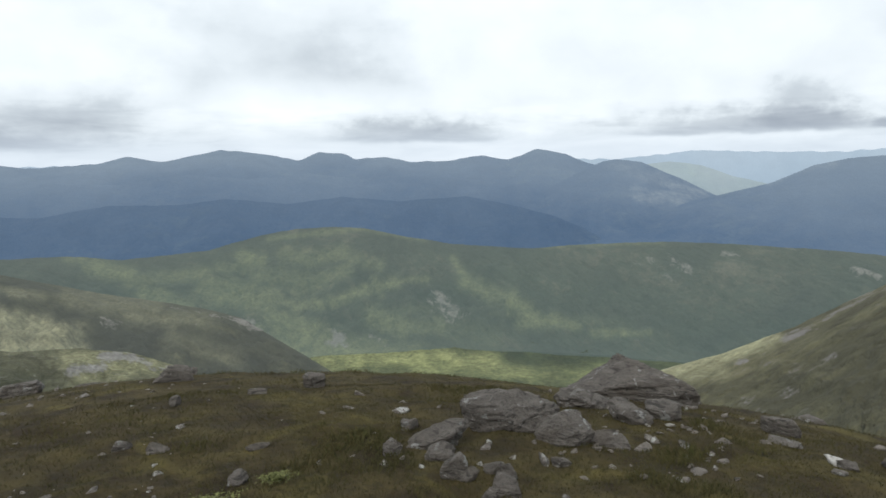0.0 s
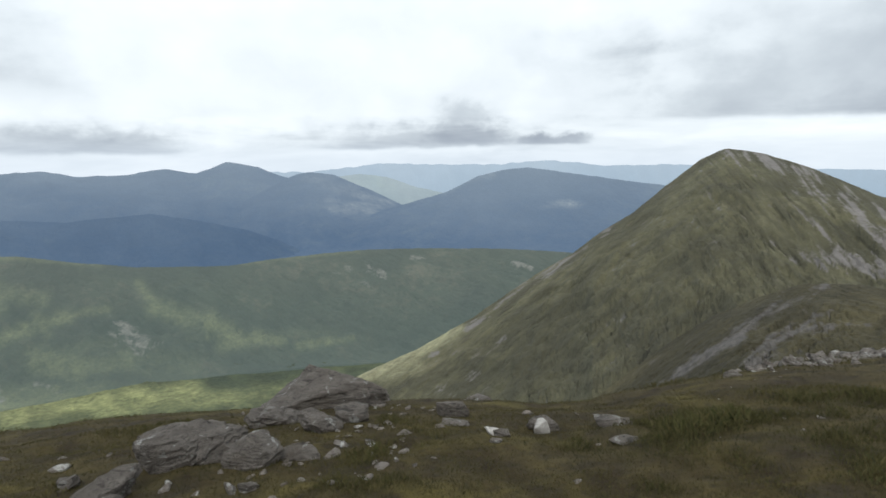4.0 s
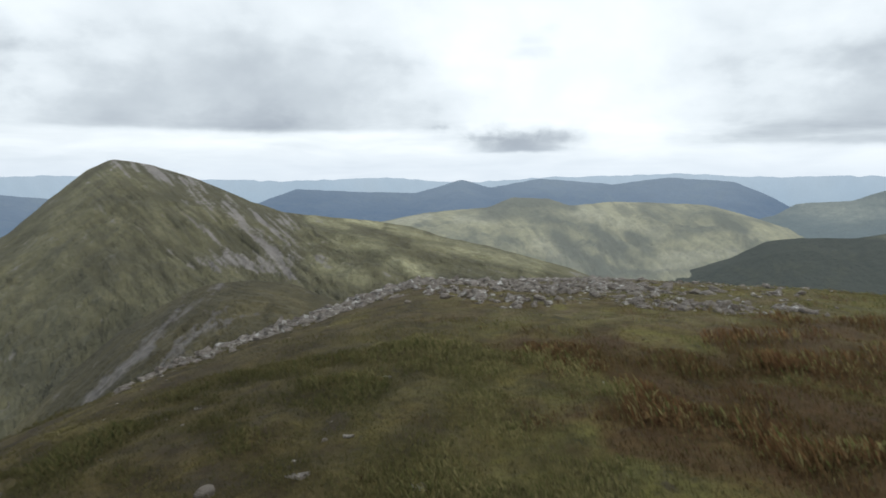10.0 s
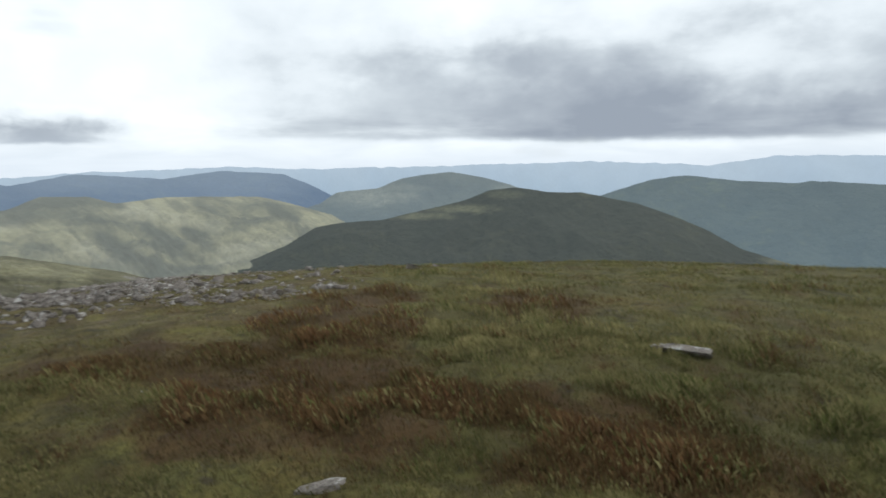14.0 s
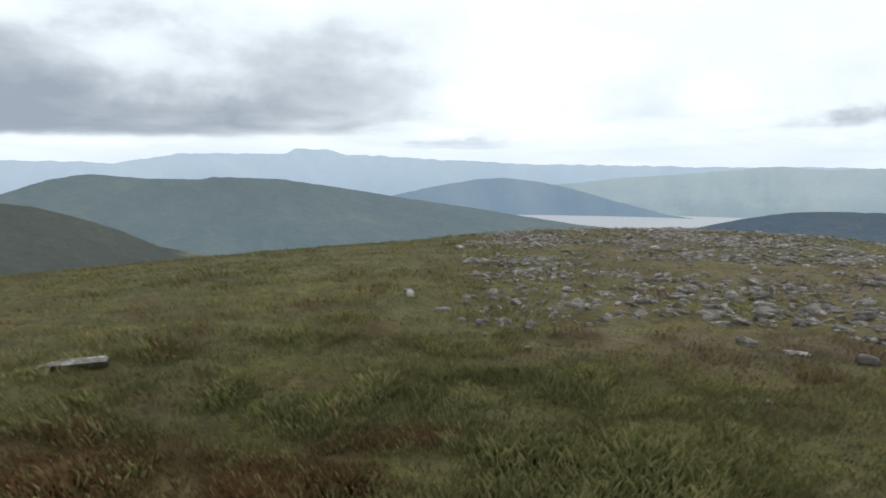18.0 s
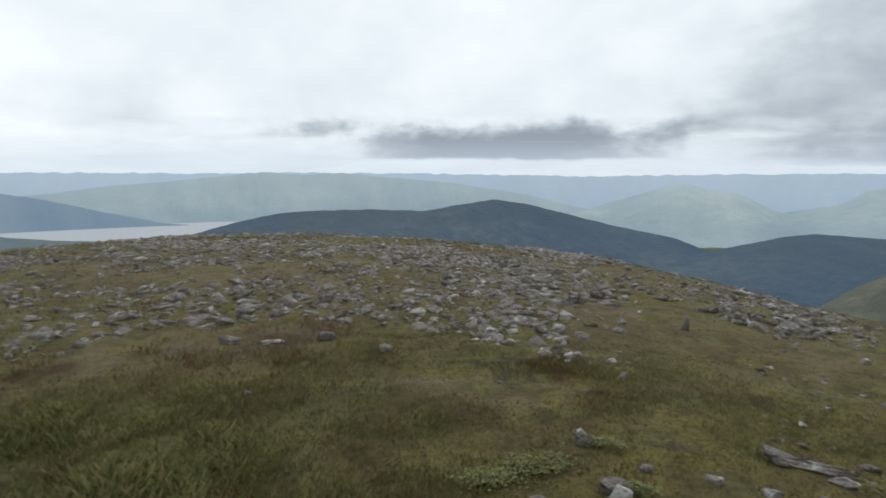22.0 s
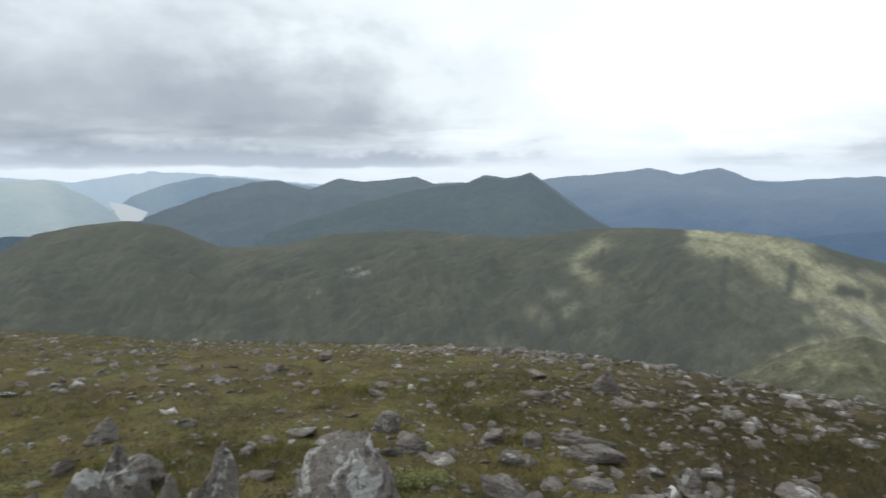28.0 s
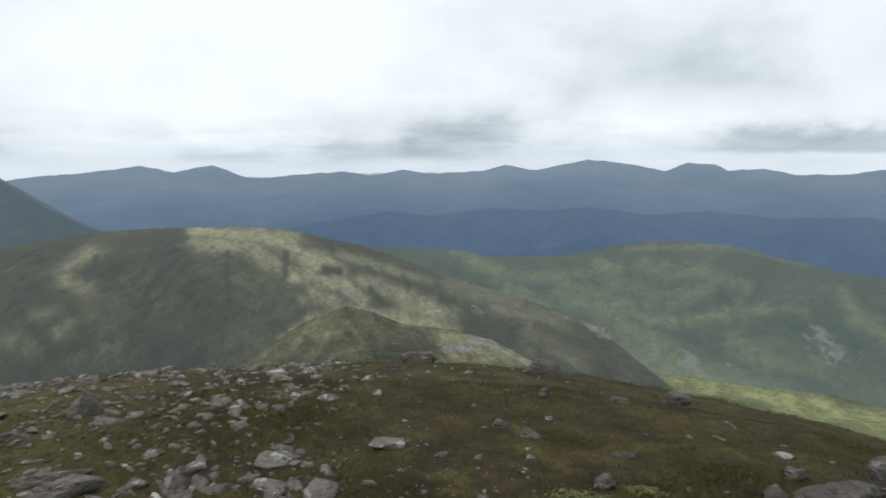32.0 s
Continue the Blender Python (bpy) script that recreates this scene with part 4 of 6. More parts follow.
def build_ground():
    rings = np.concatenate([[0.05], np.geomspace(0.6, 30, 200), np.geomspace(31.5, 4900, 150)])
    turn = np.linspace(0, 360, 720, endpoint=False)
    b, r = np.meshgrid(turn, rings)
    z = ground_height(b, r)
    pts = np.stack([r * np.sin(np.radians(b)), r * np.cos(np.radians(b)), z], -1)
    ob = grid_mesh("ground", pts[:, ::-1], GROUND_FAR, closed=True)
    rust, lush, stony = cover_at(b[:, ::-1], r)
    bb, rr, zz = b[:, ::-1], r, z[:, ::-1]
    el = np.degrees(np.arctan2(zz - EYE, rr))
    away = rr > 45
    # beyond 45 m the first two channels carry stone and painted sunlight
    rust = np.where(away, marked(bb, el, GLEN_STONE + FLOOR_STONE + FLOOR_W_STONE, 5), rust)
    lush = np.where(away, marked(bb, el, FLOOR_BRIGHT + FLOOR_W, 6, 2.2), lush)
    stony = np.where(away, 0, stony)
    col = np.stack([rust, lush, stony, np.ones_like(r)], -1).reshape(-1, 4)
    att = ob.data.color_attributes.new("cover", "FLOAT_COLOR", "POINT")
    att.data.foreach_set("color", col.astype(np.float32).ravel())
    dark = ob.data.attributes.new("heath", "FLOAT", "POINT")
    dark.data.foreach_set("value", shaded_turf_at(bb, rr).astype(np.float32).ravel())
    ob.data.materials.clear()
    ob.data.materials.append(TURF)
    ob.data.materials.append(GROUND_FAR)
    face_r = np.repeat(rings[:-1], 720)
    ob.data.polygons.foreach_set("material_index", (face_r > 45).astype(np.int32))
    return tagged(ob, "brown and green summit turf falling away to a wide grassy glen", "ground", kind="structure")


# haze as emission, and sunlight painted on the glen floor
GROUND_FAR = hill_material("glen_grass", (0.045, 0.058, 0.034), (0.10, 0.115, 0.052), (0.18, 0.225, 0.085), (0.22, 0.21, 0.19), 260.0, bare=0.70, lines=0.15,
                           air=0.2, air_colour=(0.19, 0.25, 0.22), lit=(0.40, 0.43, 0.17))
build_ground()


# ------------------------------------------------------------ hills and ranges
def hill(name, crest, reach, foot, foot_height, mat, label, rough=14.0, size=120.0, step=0.14, back=350.0, seed=0, rows=70, gullies=1.0, lean=0.0, bulge=0.0, jag=0.05, stone=(), bright=(), heath=(), falls=()):
    """A hill or ridge: crest is its skyline as (bearing, degrees above the level of the eye, and its own distance where it bends nearer), reach its distance, foot and foot_height
    those of its near foot. Its face falls from the crest to the foot with gullies and knolls, and its back falls away behind."""
    c = np.array([q[:2] for q in crest], dtype=float)
    far = np.array([q[2] if len(q) > 2 else reach for q in crest], dtype=float)
    b = np.arange(c[0, 0], c[-1, 0] + step / 2, step)
    # rounded line through the crest's points
    el = np.interp(b, c[:, 0], c[:, 1])
    w = max(3, int(0.9 / step))
    ker = np.hanning(w + 2)[1:-1]
    pad = np.concatenate([np.full(w, el[0]), el, np.full(w, el[-1])])
    soft = np.convolve(pad, ker / ker.sum(), "same")[w:-w]
    el = 0.35 * el + 0.65 * soft
    s = b * 1.0
    el = el + jag * fractal(s * 1.3, 0 * s + seed, 0 * s + 2, 4)
    rc = np.interp(b, c[:, 0], far) * (1 + 0.03 * fractal(s * 0.08, 0 * s + seed + 7, 0 * s, 2))
    zc = EYE + rc * np.tan(np.radians(el))
    v = np.linspace(0, 1, rows)[:, None]            # foot 0 to crest 1
    r = foot + (rc[None] - foot) * v
    curve = v**1.25 + bulge * v * (1 - v) * 2
    zf = np.minimum(foot_height, zc - 4.0)[None]
    z = zf + (zc[None] - zf) * curve
    x, y = r * np.sin(np.radians(b))[None], r * np.cos(np.radians(b))[None]
    along = np.radians(b)[None] * reach + 0 * v
    bend = fractal(x / (size * 1.6), y / (size * 1.6), 0 * x + seed + 3, 3) * size * 0.9
    flow = fractal(x / size, y / size, 0 * x + seed, 6, True) * rough
    flow = flow + fractal((along + bend + lean * (r - foot)) / (size * 0.7), (r + bend) / (size * 3.2), 0 * x + seed + 4, 5, True) * rough * 0.9 * gullies
    if falls:
        el0 = np.degrees(np.arctan2(z - EYE, r))
        flow = flow + (fall_lines(b[None] + 0 * r, el0, falls, seed) - 0.5) * rough * 0.9
    keep = (1 - v**4) * np.minimum(1, 6 * v)
    z = z + (flow - rough * 0.35) * keep
    # nothing of the face may stand above the crest's line of sight
    top = EYE + r * np.tan(np.radians(el))[None] - 0.015 * (rc[None] - r)
    z = np.minimum(z, np.where(v > 0.985, z, top))
    vb = np.linspace(0, 1, 9)[1:, None]
    rb = rc[None] + back * vb
    zb = zc[None] + (np.minimum(foot_height, zc - 20)[None] - 30 - zc[None]) * vb**1.5
    zb = np.minimum(zb, zc[None] + (rb - rc[None]) * (np.tan(np.radians(el))[None] - 0.12))
    r, z = np.concatenate([r, rb]), np.concatenate([z, zb])
    # skirt at the near foot
    r, z = np.concatenate([r[:1], r]), np.concatenate([z[:1] - 60, z])
    x, y = r * np.sin(np.radians(b))[None], r * np.cos(np.radians(b))[None]
    ob = grid_mesh(name, np.stack([x, y, z], -1)[:, ::-1], mat)
    paint_cover(ob, x[:, ::-1], y[:, ::-1], z[:, ::-1], stone, bright, heath, seed, falls)
    return tagged(ob, label, "mountain", kind="structure")


# air adds haze as emission; lit paints sunlight into the grass colour
PEAK_MAT = hill_material("peak_slope", (0.066, 0.062, 0.036), (0.122, 0.115, 0.063), (0.170, 0.156, 0.092), (0.235, 0.218, 0.206), 110.0, bare=0.66, lines=0.7, facing=50, slant=42, lit=(0.52, 0.485, 0.25), even=0.8, grain=0.75,
                         air=0.05, air_colour=(0.30, 0.33, 0.32))
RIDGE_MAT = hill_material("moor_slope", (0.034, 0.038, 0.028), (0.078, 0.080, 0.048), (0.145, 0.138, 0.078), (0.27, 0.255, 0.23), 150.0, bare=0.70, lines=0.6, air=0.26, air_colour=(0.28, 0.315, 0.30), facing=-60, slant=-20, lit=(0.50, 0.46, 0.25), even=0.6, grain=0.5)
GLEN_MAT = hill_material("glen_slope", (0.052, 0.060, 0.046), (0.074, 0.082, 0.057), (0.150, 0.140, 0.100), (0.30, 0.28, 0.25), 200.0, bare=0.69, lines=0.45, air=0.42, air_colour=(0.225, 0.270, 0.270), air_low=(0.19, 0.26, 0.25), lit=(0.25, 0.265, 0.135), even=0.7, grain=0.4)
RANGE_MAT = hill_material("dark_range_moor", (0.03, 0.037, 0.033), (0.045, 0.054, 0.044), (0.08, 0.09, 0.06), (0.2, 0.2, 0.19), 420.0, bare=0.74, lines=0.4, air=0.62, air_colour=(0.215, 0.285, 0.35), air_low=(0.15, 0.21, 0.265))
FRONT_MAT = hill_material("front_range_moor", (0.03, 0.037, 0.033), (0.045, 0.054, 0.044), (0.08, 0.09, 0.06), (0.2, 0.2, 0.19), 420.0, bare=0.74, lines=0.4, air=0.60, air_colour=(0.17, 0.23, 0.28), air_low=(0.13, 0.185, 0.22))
# sunlight and cloud shade are put into the sunny and shaded slopes' colours
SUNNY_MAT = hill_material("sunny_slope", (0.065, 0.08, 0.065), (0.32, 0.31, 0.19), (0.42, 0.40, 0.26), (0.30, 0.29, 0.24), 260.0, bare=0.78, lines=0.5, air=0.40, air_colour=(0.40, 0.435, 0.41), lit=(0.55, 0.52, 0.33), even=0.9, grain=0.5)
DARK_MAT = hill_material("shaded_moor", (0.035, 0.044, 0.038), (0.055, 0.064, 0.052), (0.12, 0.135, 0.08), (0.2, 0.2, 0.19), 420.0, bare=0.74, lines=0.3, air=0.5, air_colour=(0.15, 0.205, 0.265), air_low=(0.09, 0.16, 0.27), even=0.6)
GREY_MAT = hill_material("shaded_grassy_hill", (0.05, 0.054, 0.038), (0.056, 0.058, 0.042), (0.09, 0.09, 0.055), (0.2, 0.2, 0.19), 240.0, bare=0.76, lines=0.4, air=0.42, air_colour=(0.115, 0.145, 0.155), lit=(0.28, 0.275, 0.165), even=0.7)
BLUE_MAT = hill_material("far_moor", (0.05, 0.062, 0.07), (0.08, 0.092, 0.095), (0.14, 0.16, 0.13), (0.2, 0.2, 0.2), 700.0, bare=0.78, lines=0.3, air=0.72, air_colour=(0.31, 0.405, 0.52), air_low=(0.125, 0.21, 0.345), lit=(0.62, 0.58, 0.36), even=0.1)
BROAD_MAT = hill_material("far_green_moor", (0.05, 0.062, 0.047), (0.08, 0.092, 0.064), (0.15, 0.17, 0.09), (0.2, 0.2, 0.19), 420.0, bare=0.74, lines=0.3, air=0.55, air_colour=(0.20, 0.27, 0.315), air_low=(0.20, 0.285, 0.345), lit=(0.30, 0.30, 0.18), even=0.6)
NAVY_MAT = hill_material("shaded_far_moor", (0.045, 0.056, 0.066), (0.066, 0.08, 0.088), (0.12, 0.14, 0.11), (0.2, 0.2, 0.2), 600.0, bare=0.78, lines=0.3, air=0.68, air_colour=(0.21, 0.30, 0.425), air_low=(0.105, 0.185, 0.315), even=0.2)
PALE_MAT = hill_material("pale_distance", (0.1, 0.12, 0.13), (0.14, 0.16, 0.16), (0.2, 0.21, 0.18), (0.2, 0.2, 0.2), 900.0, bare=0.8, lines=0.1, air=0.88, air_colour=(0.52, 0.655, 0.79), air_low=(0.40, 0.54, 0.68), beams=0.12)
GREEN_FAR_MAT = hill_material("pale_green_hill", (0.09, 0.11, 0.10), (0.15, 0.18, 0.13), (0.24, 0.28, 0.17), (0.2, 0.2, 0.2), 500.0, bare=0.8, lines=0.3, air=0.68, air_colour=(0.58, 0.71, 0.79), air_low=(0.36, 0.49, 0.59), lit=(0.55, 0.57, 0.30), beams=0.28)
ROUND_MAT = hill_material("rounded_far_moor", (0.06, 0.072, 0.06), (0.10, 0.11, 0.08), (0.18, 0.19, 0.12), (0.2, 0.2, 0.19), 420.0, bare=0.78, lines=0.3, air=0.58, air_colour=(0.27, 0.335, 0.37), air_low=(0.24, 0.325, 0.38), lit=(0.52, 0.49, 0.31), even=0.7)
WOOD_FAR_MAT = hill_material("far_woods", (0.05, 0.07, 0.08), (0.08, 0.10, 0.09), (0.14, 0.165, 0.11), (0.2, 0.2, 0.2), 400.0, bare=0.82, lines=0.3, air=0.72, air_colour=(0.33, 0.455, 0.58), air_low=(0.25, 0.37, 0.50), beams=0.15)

FAR_CREST = [(-20, -1.0), (0, -1.1), (15.5, -0.97), (21.3, -0.34), (32, -0.49), (36, -0.14), (41.7, -0.64), (46.6, -0.58), (57.8, -1.0), (63.6, -1.2), (74, -0.92),
             (80, -1.42), (88, -0.87), (98.6, -0.58), (105, -0.83), (117, -0.63), (130, -0.27), (139.8, -0.6), (144.7, 0.13), (150.2, 0.07), (153.2, 0.1), (154.1, 0.5),
             (156.8, 0.45), (158.5, -0.1), (161, -0.1), (167, -0.5), (175, -0.88), (187, -1.05), (200, -1.1), (214.8, -1.28), (223, -1.4), (242, -1.0), (249, -1.0),
             (254.5, -1.5), (260, -0.7), (264, -0.9), (273, -1.8), (283, -1.8), (297, -1.3), (301, -0.6), (305, -1.0), (312, -1.4), (322, -1.03), (340, -1.0)]
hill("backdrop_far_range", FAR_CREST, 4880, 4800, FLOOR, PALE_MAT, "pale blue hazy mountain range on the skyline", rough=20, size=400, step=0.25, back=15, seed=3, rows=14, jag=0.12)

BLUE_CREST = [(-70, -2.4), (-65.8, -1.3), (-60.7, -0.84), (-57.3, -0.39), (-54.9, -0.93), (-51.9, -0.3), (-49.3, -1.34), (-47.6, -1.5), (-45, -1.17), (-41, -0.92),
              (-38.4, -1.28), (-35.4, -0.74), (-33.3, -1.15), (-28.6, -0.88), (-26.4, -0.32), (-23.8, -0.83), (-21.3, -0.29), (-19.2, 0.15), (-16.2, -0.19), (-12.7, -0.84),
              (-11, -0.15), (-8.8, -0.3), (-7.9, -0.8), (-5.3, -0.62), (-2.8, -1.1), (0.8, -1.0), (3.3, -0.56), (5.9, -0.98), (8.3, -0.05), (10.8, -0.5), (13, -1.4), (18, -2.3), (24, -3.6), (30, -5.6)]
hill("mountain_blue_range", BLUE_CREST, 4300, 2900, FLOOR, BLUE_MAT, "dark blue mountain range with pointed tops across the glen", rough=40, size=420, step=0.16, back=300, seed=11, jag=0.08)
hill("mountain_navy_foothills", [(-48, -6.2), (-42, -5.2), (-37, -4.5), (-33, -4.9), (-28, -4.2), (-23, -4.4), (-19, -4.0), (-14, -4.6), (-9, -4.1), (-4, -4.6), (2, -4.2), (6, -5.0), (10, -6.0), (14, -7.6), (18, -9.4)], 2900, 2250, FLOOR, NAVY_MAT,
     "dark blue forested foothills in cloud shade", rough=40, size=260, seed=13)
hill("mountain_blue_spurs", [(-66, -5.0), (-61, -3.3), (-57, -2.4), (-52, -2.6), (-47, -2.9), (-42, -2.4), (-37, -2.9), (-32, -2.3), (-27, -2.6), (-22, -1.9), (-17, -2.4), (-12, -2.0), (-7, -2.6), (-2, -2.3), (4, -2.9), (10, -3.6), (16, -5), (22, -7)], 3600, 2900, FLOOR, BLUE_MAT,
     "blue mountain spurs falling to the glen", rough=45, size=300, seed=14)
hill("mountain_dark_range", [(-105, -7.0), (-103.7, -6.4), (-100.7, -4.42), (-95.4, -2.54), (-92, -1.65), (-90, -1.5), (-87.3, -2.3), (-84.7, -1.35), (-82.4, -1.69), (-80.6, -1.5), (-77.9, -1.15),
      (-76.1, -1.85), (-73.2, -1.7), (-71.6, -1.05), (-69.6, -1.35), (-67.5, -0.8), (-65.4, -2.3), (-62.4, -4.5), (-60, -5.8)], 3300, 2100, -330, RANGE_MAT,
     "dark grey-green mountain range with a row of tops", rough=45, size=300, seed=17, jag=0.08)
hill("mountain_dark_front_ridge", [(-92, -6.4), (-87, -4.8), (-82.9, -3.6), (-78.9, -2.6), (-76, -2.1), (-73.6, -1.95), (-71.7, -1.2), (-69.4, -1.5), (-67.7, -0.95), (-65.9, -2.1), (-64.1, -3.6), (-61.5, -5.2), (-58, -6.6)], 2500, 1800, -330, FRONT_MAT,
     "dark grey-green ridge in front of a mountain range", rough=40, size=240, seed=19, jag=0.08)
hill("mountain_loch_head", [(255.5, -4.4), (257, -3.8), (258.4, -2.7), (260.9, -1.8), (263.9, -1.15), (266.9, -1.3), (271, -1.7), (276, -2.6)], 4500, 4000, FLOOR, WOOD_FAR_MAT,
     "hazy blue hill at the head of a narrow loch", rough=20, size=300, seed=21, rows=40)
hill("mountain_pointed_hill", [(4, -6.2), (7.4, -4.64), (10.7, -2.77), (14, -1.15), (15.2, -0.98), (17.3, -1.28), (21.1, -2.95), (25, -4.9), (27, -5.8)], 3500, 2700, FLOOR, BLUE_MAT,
     "blue-grey pointed hill with a sunlit grassy shoulder", rough=35, size=300, seed=23, bright=POINT_BRIGHT + POINT_STROKES)
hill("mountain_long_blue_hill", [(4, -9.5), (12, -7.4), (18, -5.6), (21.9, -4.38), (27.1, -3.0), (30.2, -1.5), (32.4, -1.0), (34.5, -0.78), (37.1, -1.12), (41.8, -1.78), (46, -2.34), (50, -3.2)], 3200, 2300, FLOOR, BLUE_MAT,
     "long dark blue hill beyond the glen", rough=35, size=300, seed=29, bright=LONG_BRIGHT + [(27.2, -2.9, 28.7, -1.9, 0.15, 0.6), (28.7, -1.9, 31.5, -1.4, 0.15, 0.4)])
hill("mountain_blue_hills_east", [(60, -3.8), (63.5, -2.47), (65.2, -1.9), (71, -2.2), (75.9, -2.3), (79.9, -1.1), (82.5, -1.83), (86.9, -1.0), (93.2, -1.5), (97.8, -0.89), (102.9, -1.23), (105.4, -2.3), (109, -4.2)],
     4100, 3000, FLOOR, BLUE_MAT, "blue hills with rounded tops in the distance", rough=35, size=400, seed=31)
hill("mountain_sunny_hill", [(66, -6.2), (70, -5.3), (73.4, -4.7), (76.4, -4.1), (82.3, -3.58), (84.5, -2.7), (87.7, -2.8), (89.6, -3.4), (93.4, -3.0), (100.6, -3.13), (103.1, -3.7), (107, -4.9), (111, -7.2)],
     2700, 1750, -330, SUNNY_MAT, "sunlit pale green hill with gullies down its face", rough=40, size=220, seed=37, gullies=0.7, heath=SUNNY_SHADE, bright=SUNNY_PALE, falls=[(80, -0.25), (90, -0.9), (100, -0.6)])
hill("mountain_rounded_hill", [(101, -5.4), (103.4, -4.56), (105.9, -3.9), (107.4, -2.9), (111, -2.6), (113.2, -1.75), (115.3, -1.36), (117.7, -1.16), (120.3, -1.6), (123, -2.3), (127, -3.9)],
     3200, 2500, FLOOR, ROUND_MAT, "rounded blue-green hill beyond the glen", rough=30, size=300, seed=41, bright=[(110.5, -3.4, 4, 0.7, 0.9), (113, -2.6, 2.5, 0.4, 0.5), (123, -2.6, 2, 0.4, 0.5)])
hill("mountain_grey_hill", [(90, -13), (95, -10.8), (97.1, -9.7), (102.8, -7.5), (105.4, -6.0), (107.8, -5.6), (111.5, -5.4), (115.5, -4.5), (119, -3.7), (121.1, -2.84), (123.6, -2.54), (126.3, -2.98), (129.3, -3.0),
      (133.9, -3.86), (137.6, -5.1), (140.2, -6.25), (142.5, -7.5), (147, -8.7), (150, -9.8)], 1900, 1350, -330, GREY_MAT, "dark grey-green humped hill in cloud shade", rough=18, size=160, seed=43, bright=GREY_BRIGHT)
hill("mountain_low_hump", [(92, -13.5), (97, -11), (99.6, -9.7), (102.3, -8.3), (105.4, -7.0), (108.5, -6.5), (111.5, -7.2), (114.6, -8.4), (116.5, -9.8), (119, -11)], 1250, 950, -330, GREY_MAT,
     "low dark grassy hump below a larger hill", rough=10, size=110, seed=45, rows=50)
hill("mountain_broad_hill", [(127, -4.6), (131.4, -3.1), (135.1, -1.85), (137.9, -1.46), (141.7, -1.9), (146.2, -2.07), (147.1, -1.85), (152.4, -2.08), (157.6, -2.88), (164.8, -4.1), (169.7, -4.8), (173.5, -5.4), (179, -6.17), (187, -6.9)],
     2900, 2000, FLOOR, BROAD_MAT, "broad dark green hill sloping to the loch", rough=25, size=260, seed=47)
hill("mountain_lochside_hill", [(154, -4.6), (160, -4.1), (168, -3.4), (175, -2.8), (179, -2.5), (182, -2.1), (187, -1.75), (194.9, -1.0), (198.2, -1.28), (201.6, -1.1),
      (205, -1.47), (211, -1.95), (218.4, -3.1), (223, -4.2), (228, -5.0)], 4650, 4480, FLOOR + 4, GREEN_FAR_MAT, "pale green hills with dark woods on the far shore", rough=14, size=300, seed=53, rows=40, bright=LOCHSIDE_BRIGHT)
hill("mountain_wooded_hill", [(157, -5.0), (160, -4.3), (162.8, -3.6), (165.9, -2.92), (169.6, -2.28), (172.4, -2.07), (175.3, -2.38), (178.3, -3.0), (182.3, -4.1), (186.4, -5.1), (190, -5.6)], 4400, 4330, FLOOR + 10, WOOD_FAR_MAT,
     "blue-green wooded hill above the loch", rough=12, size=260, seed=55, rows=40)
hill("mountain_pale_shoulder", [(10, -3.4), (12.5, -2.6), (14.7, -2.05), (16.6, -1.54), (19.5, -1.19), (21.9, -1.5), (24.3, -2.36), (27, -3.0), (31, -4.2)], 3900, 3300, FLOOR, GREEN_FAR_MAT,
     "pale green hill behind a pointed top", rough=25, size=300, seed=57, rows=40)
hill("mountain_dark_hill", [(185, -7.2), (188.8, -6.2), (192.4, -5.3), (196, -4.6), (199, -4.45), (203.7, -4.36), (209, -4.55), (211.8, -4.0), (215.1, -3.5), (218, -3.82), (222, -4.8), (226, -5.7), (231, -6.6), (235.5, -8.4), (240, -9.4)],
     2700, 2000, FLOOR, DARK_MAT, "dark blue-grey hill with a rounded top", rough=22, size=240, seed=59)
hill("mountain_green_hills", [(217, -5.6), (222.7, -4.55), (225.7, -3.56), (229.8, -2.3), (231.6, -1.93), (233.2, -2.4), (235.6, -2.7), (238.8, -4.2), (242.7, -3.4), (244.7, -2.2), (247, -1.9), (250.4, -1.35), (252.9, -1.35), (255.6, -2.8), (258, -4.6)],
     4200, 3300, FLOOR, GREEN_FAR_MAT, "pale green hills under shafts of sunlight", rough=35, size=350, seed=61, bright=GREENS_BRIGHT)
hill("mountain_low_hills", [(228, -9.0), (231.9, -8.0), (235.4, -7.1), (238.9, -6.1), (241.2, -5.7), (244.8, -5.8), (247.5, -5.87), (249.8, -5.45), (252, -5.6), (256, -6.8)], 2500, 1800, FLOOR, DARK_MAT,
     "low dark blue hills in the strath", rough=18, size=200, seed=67)
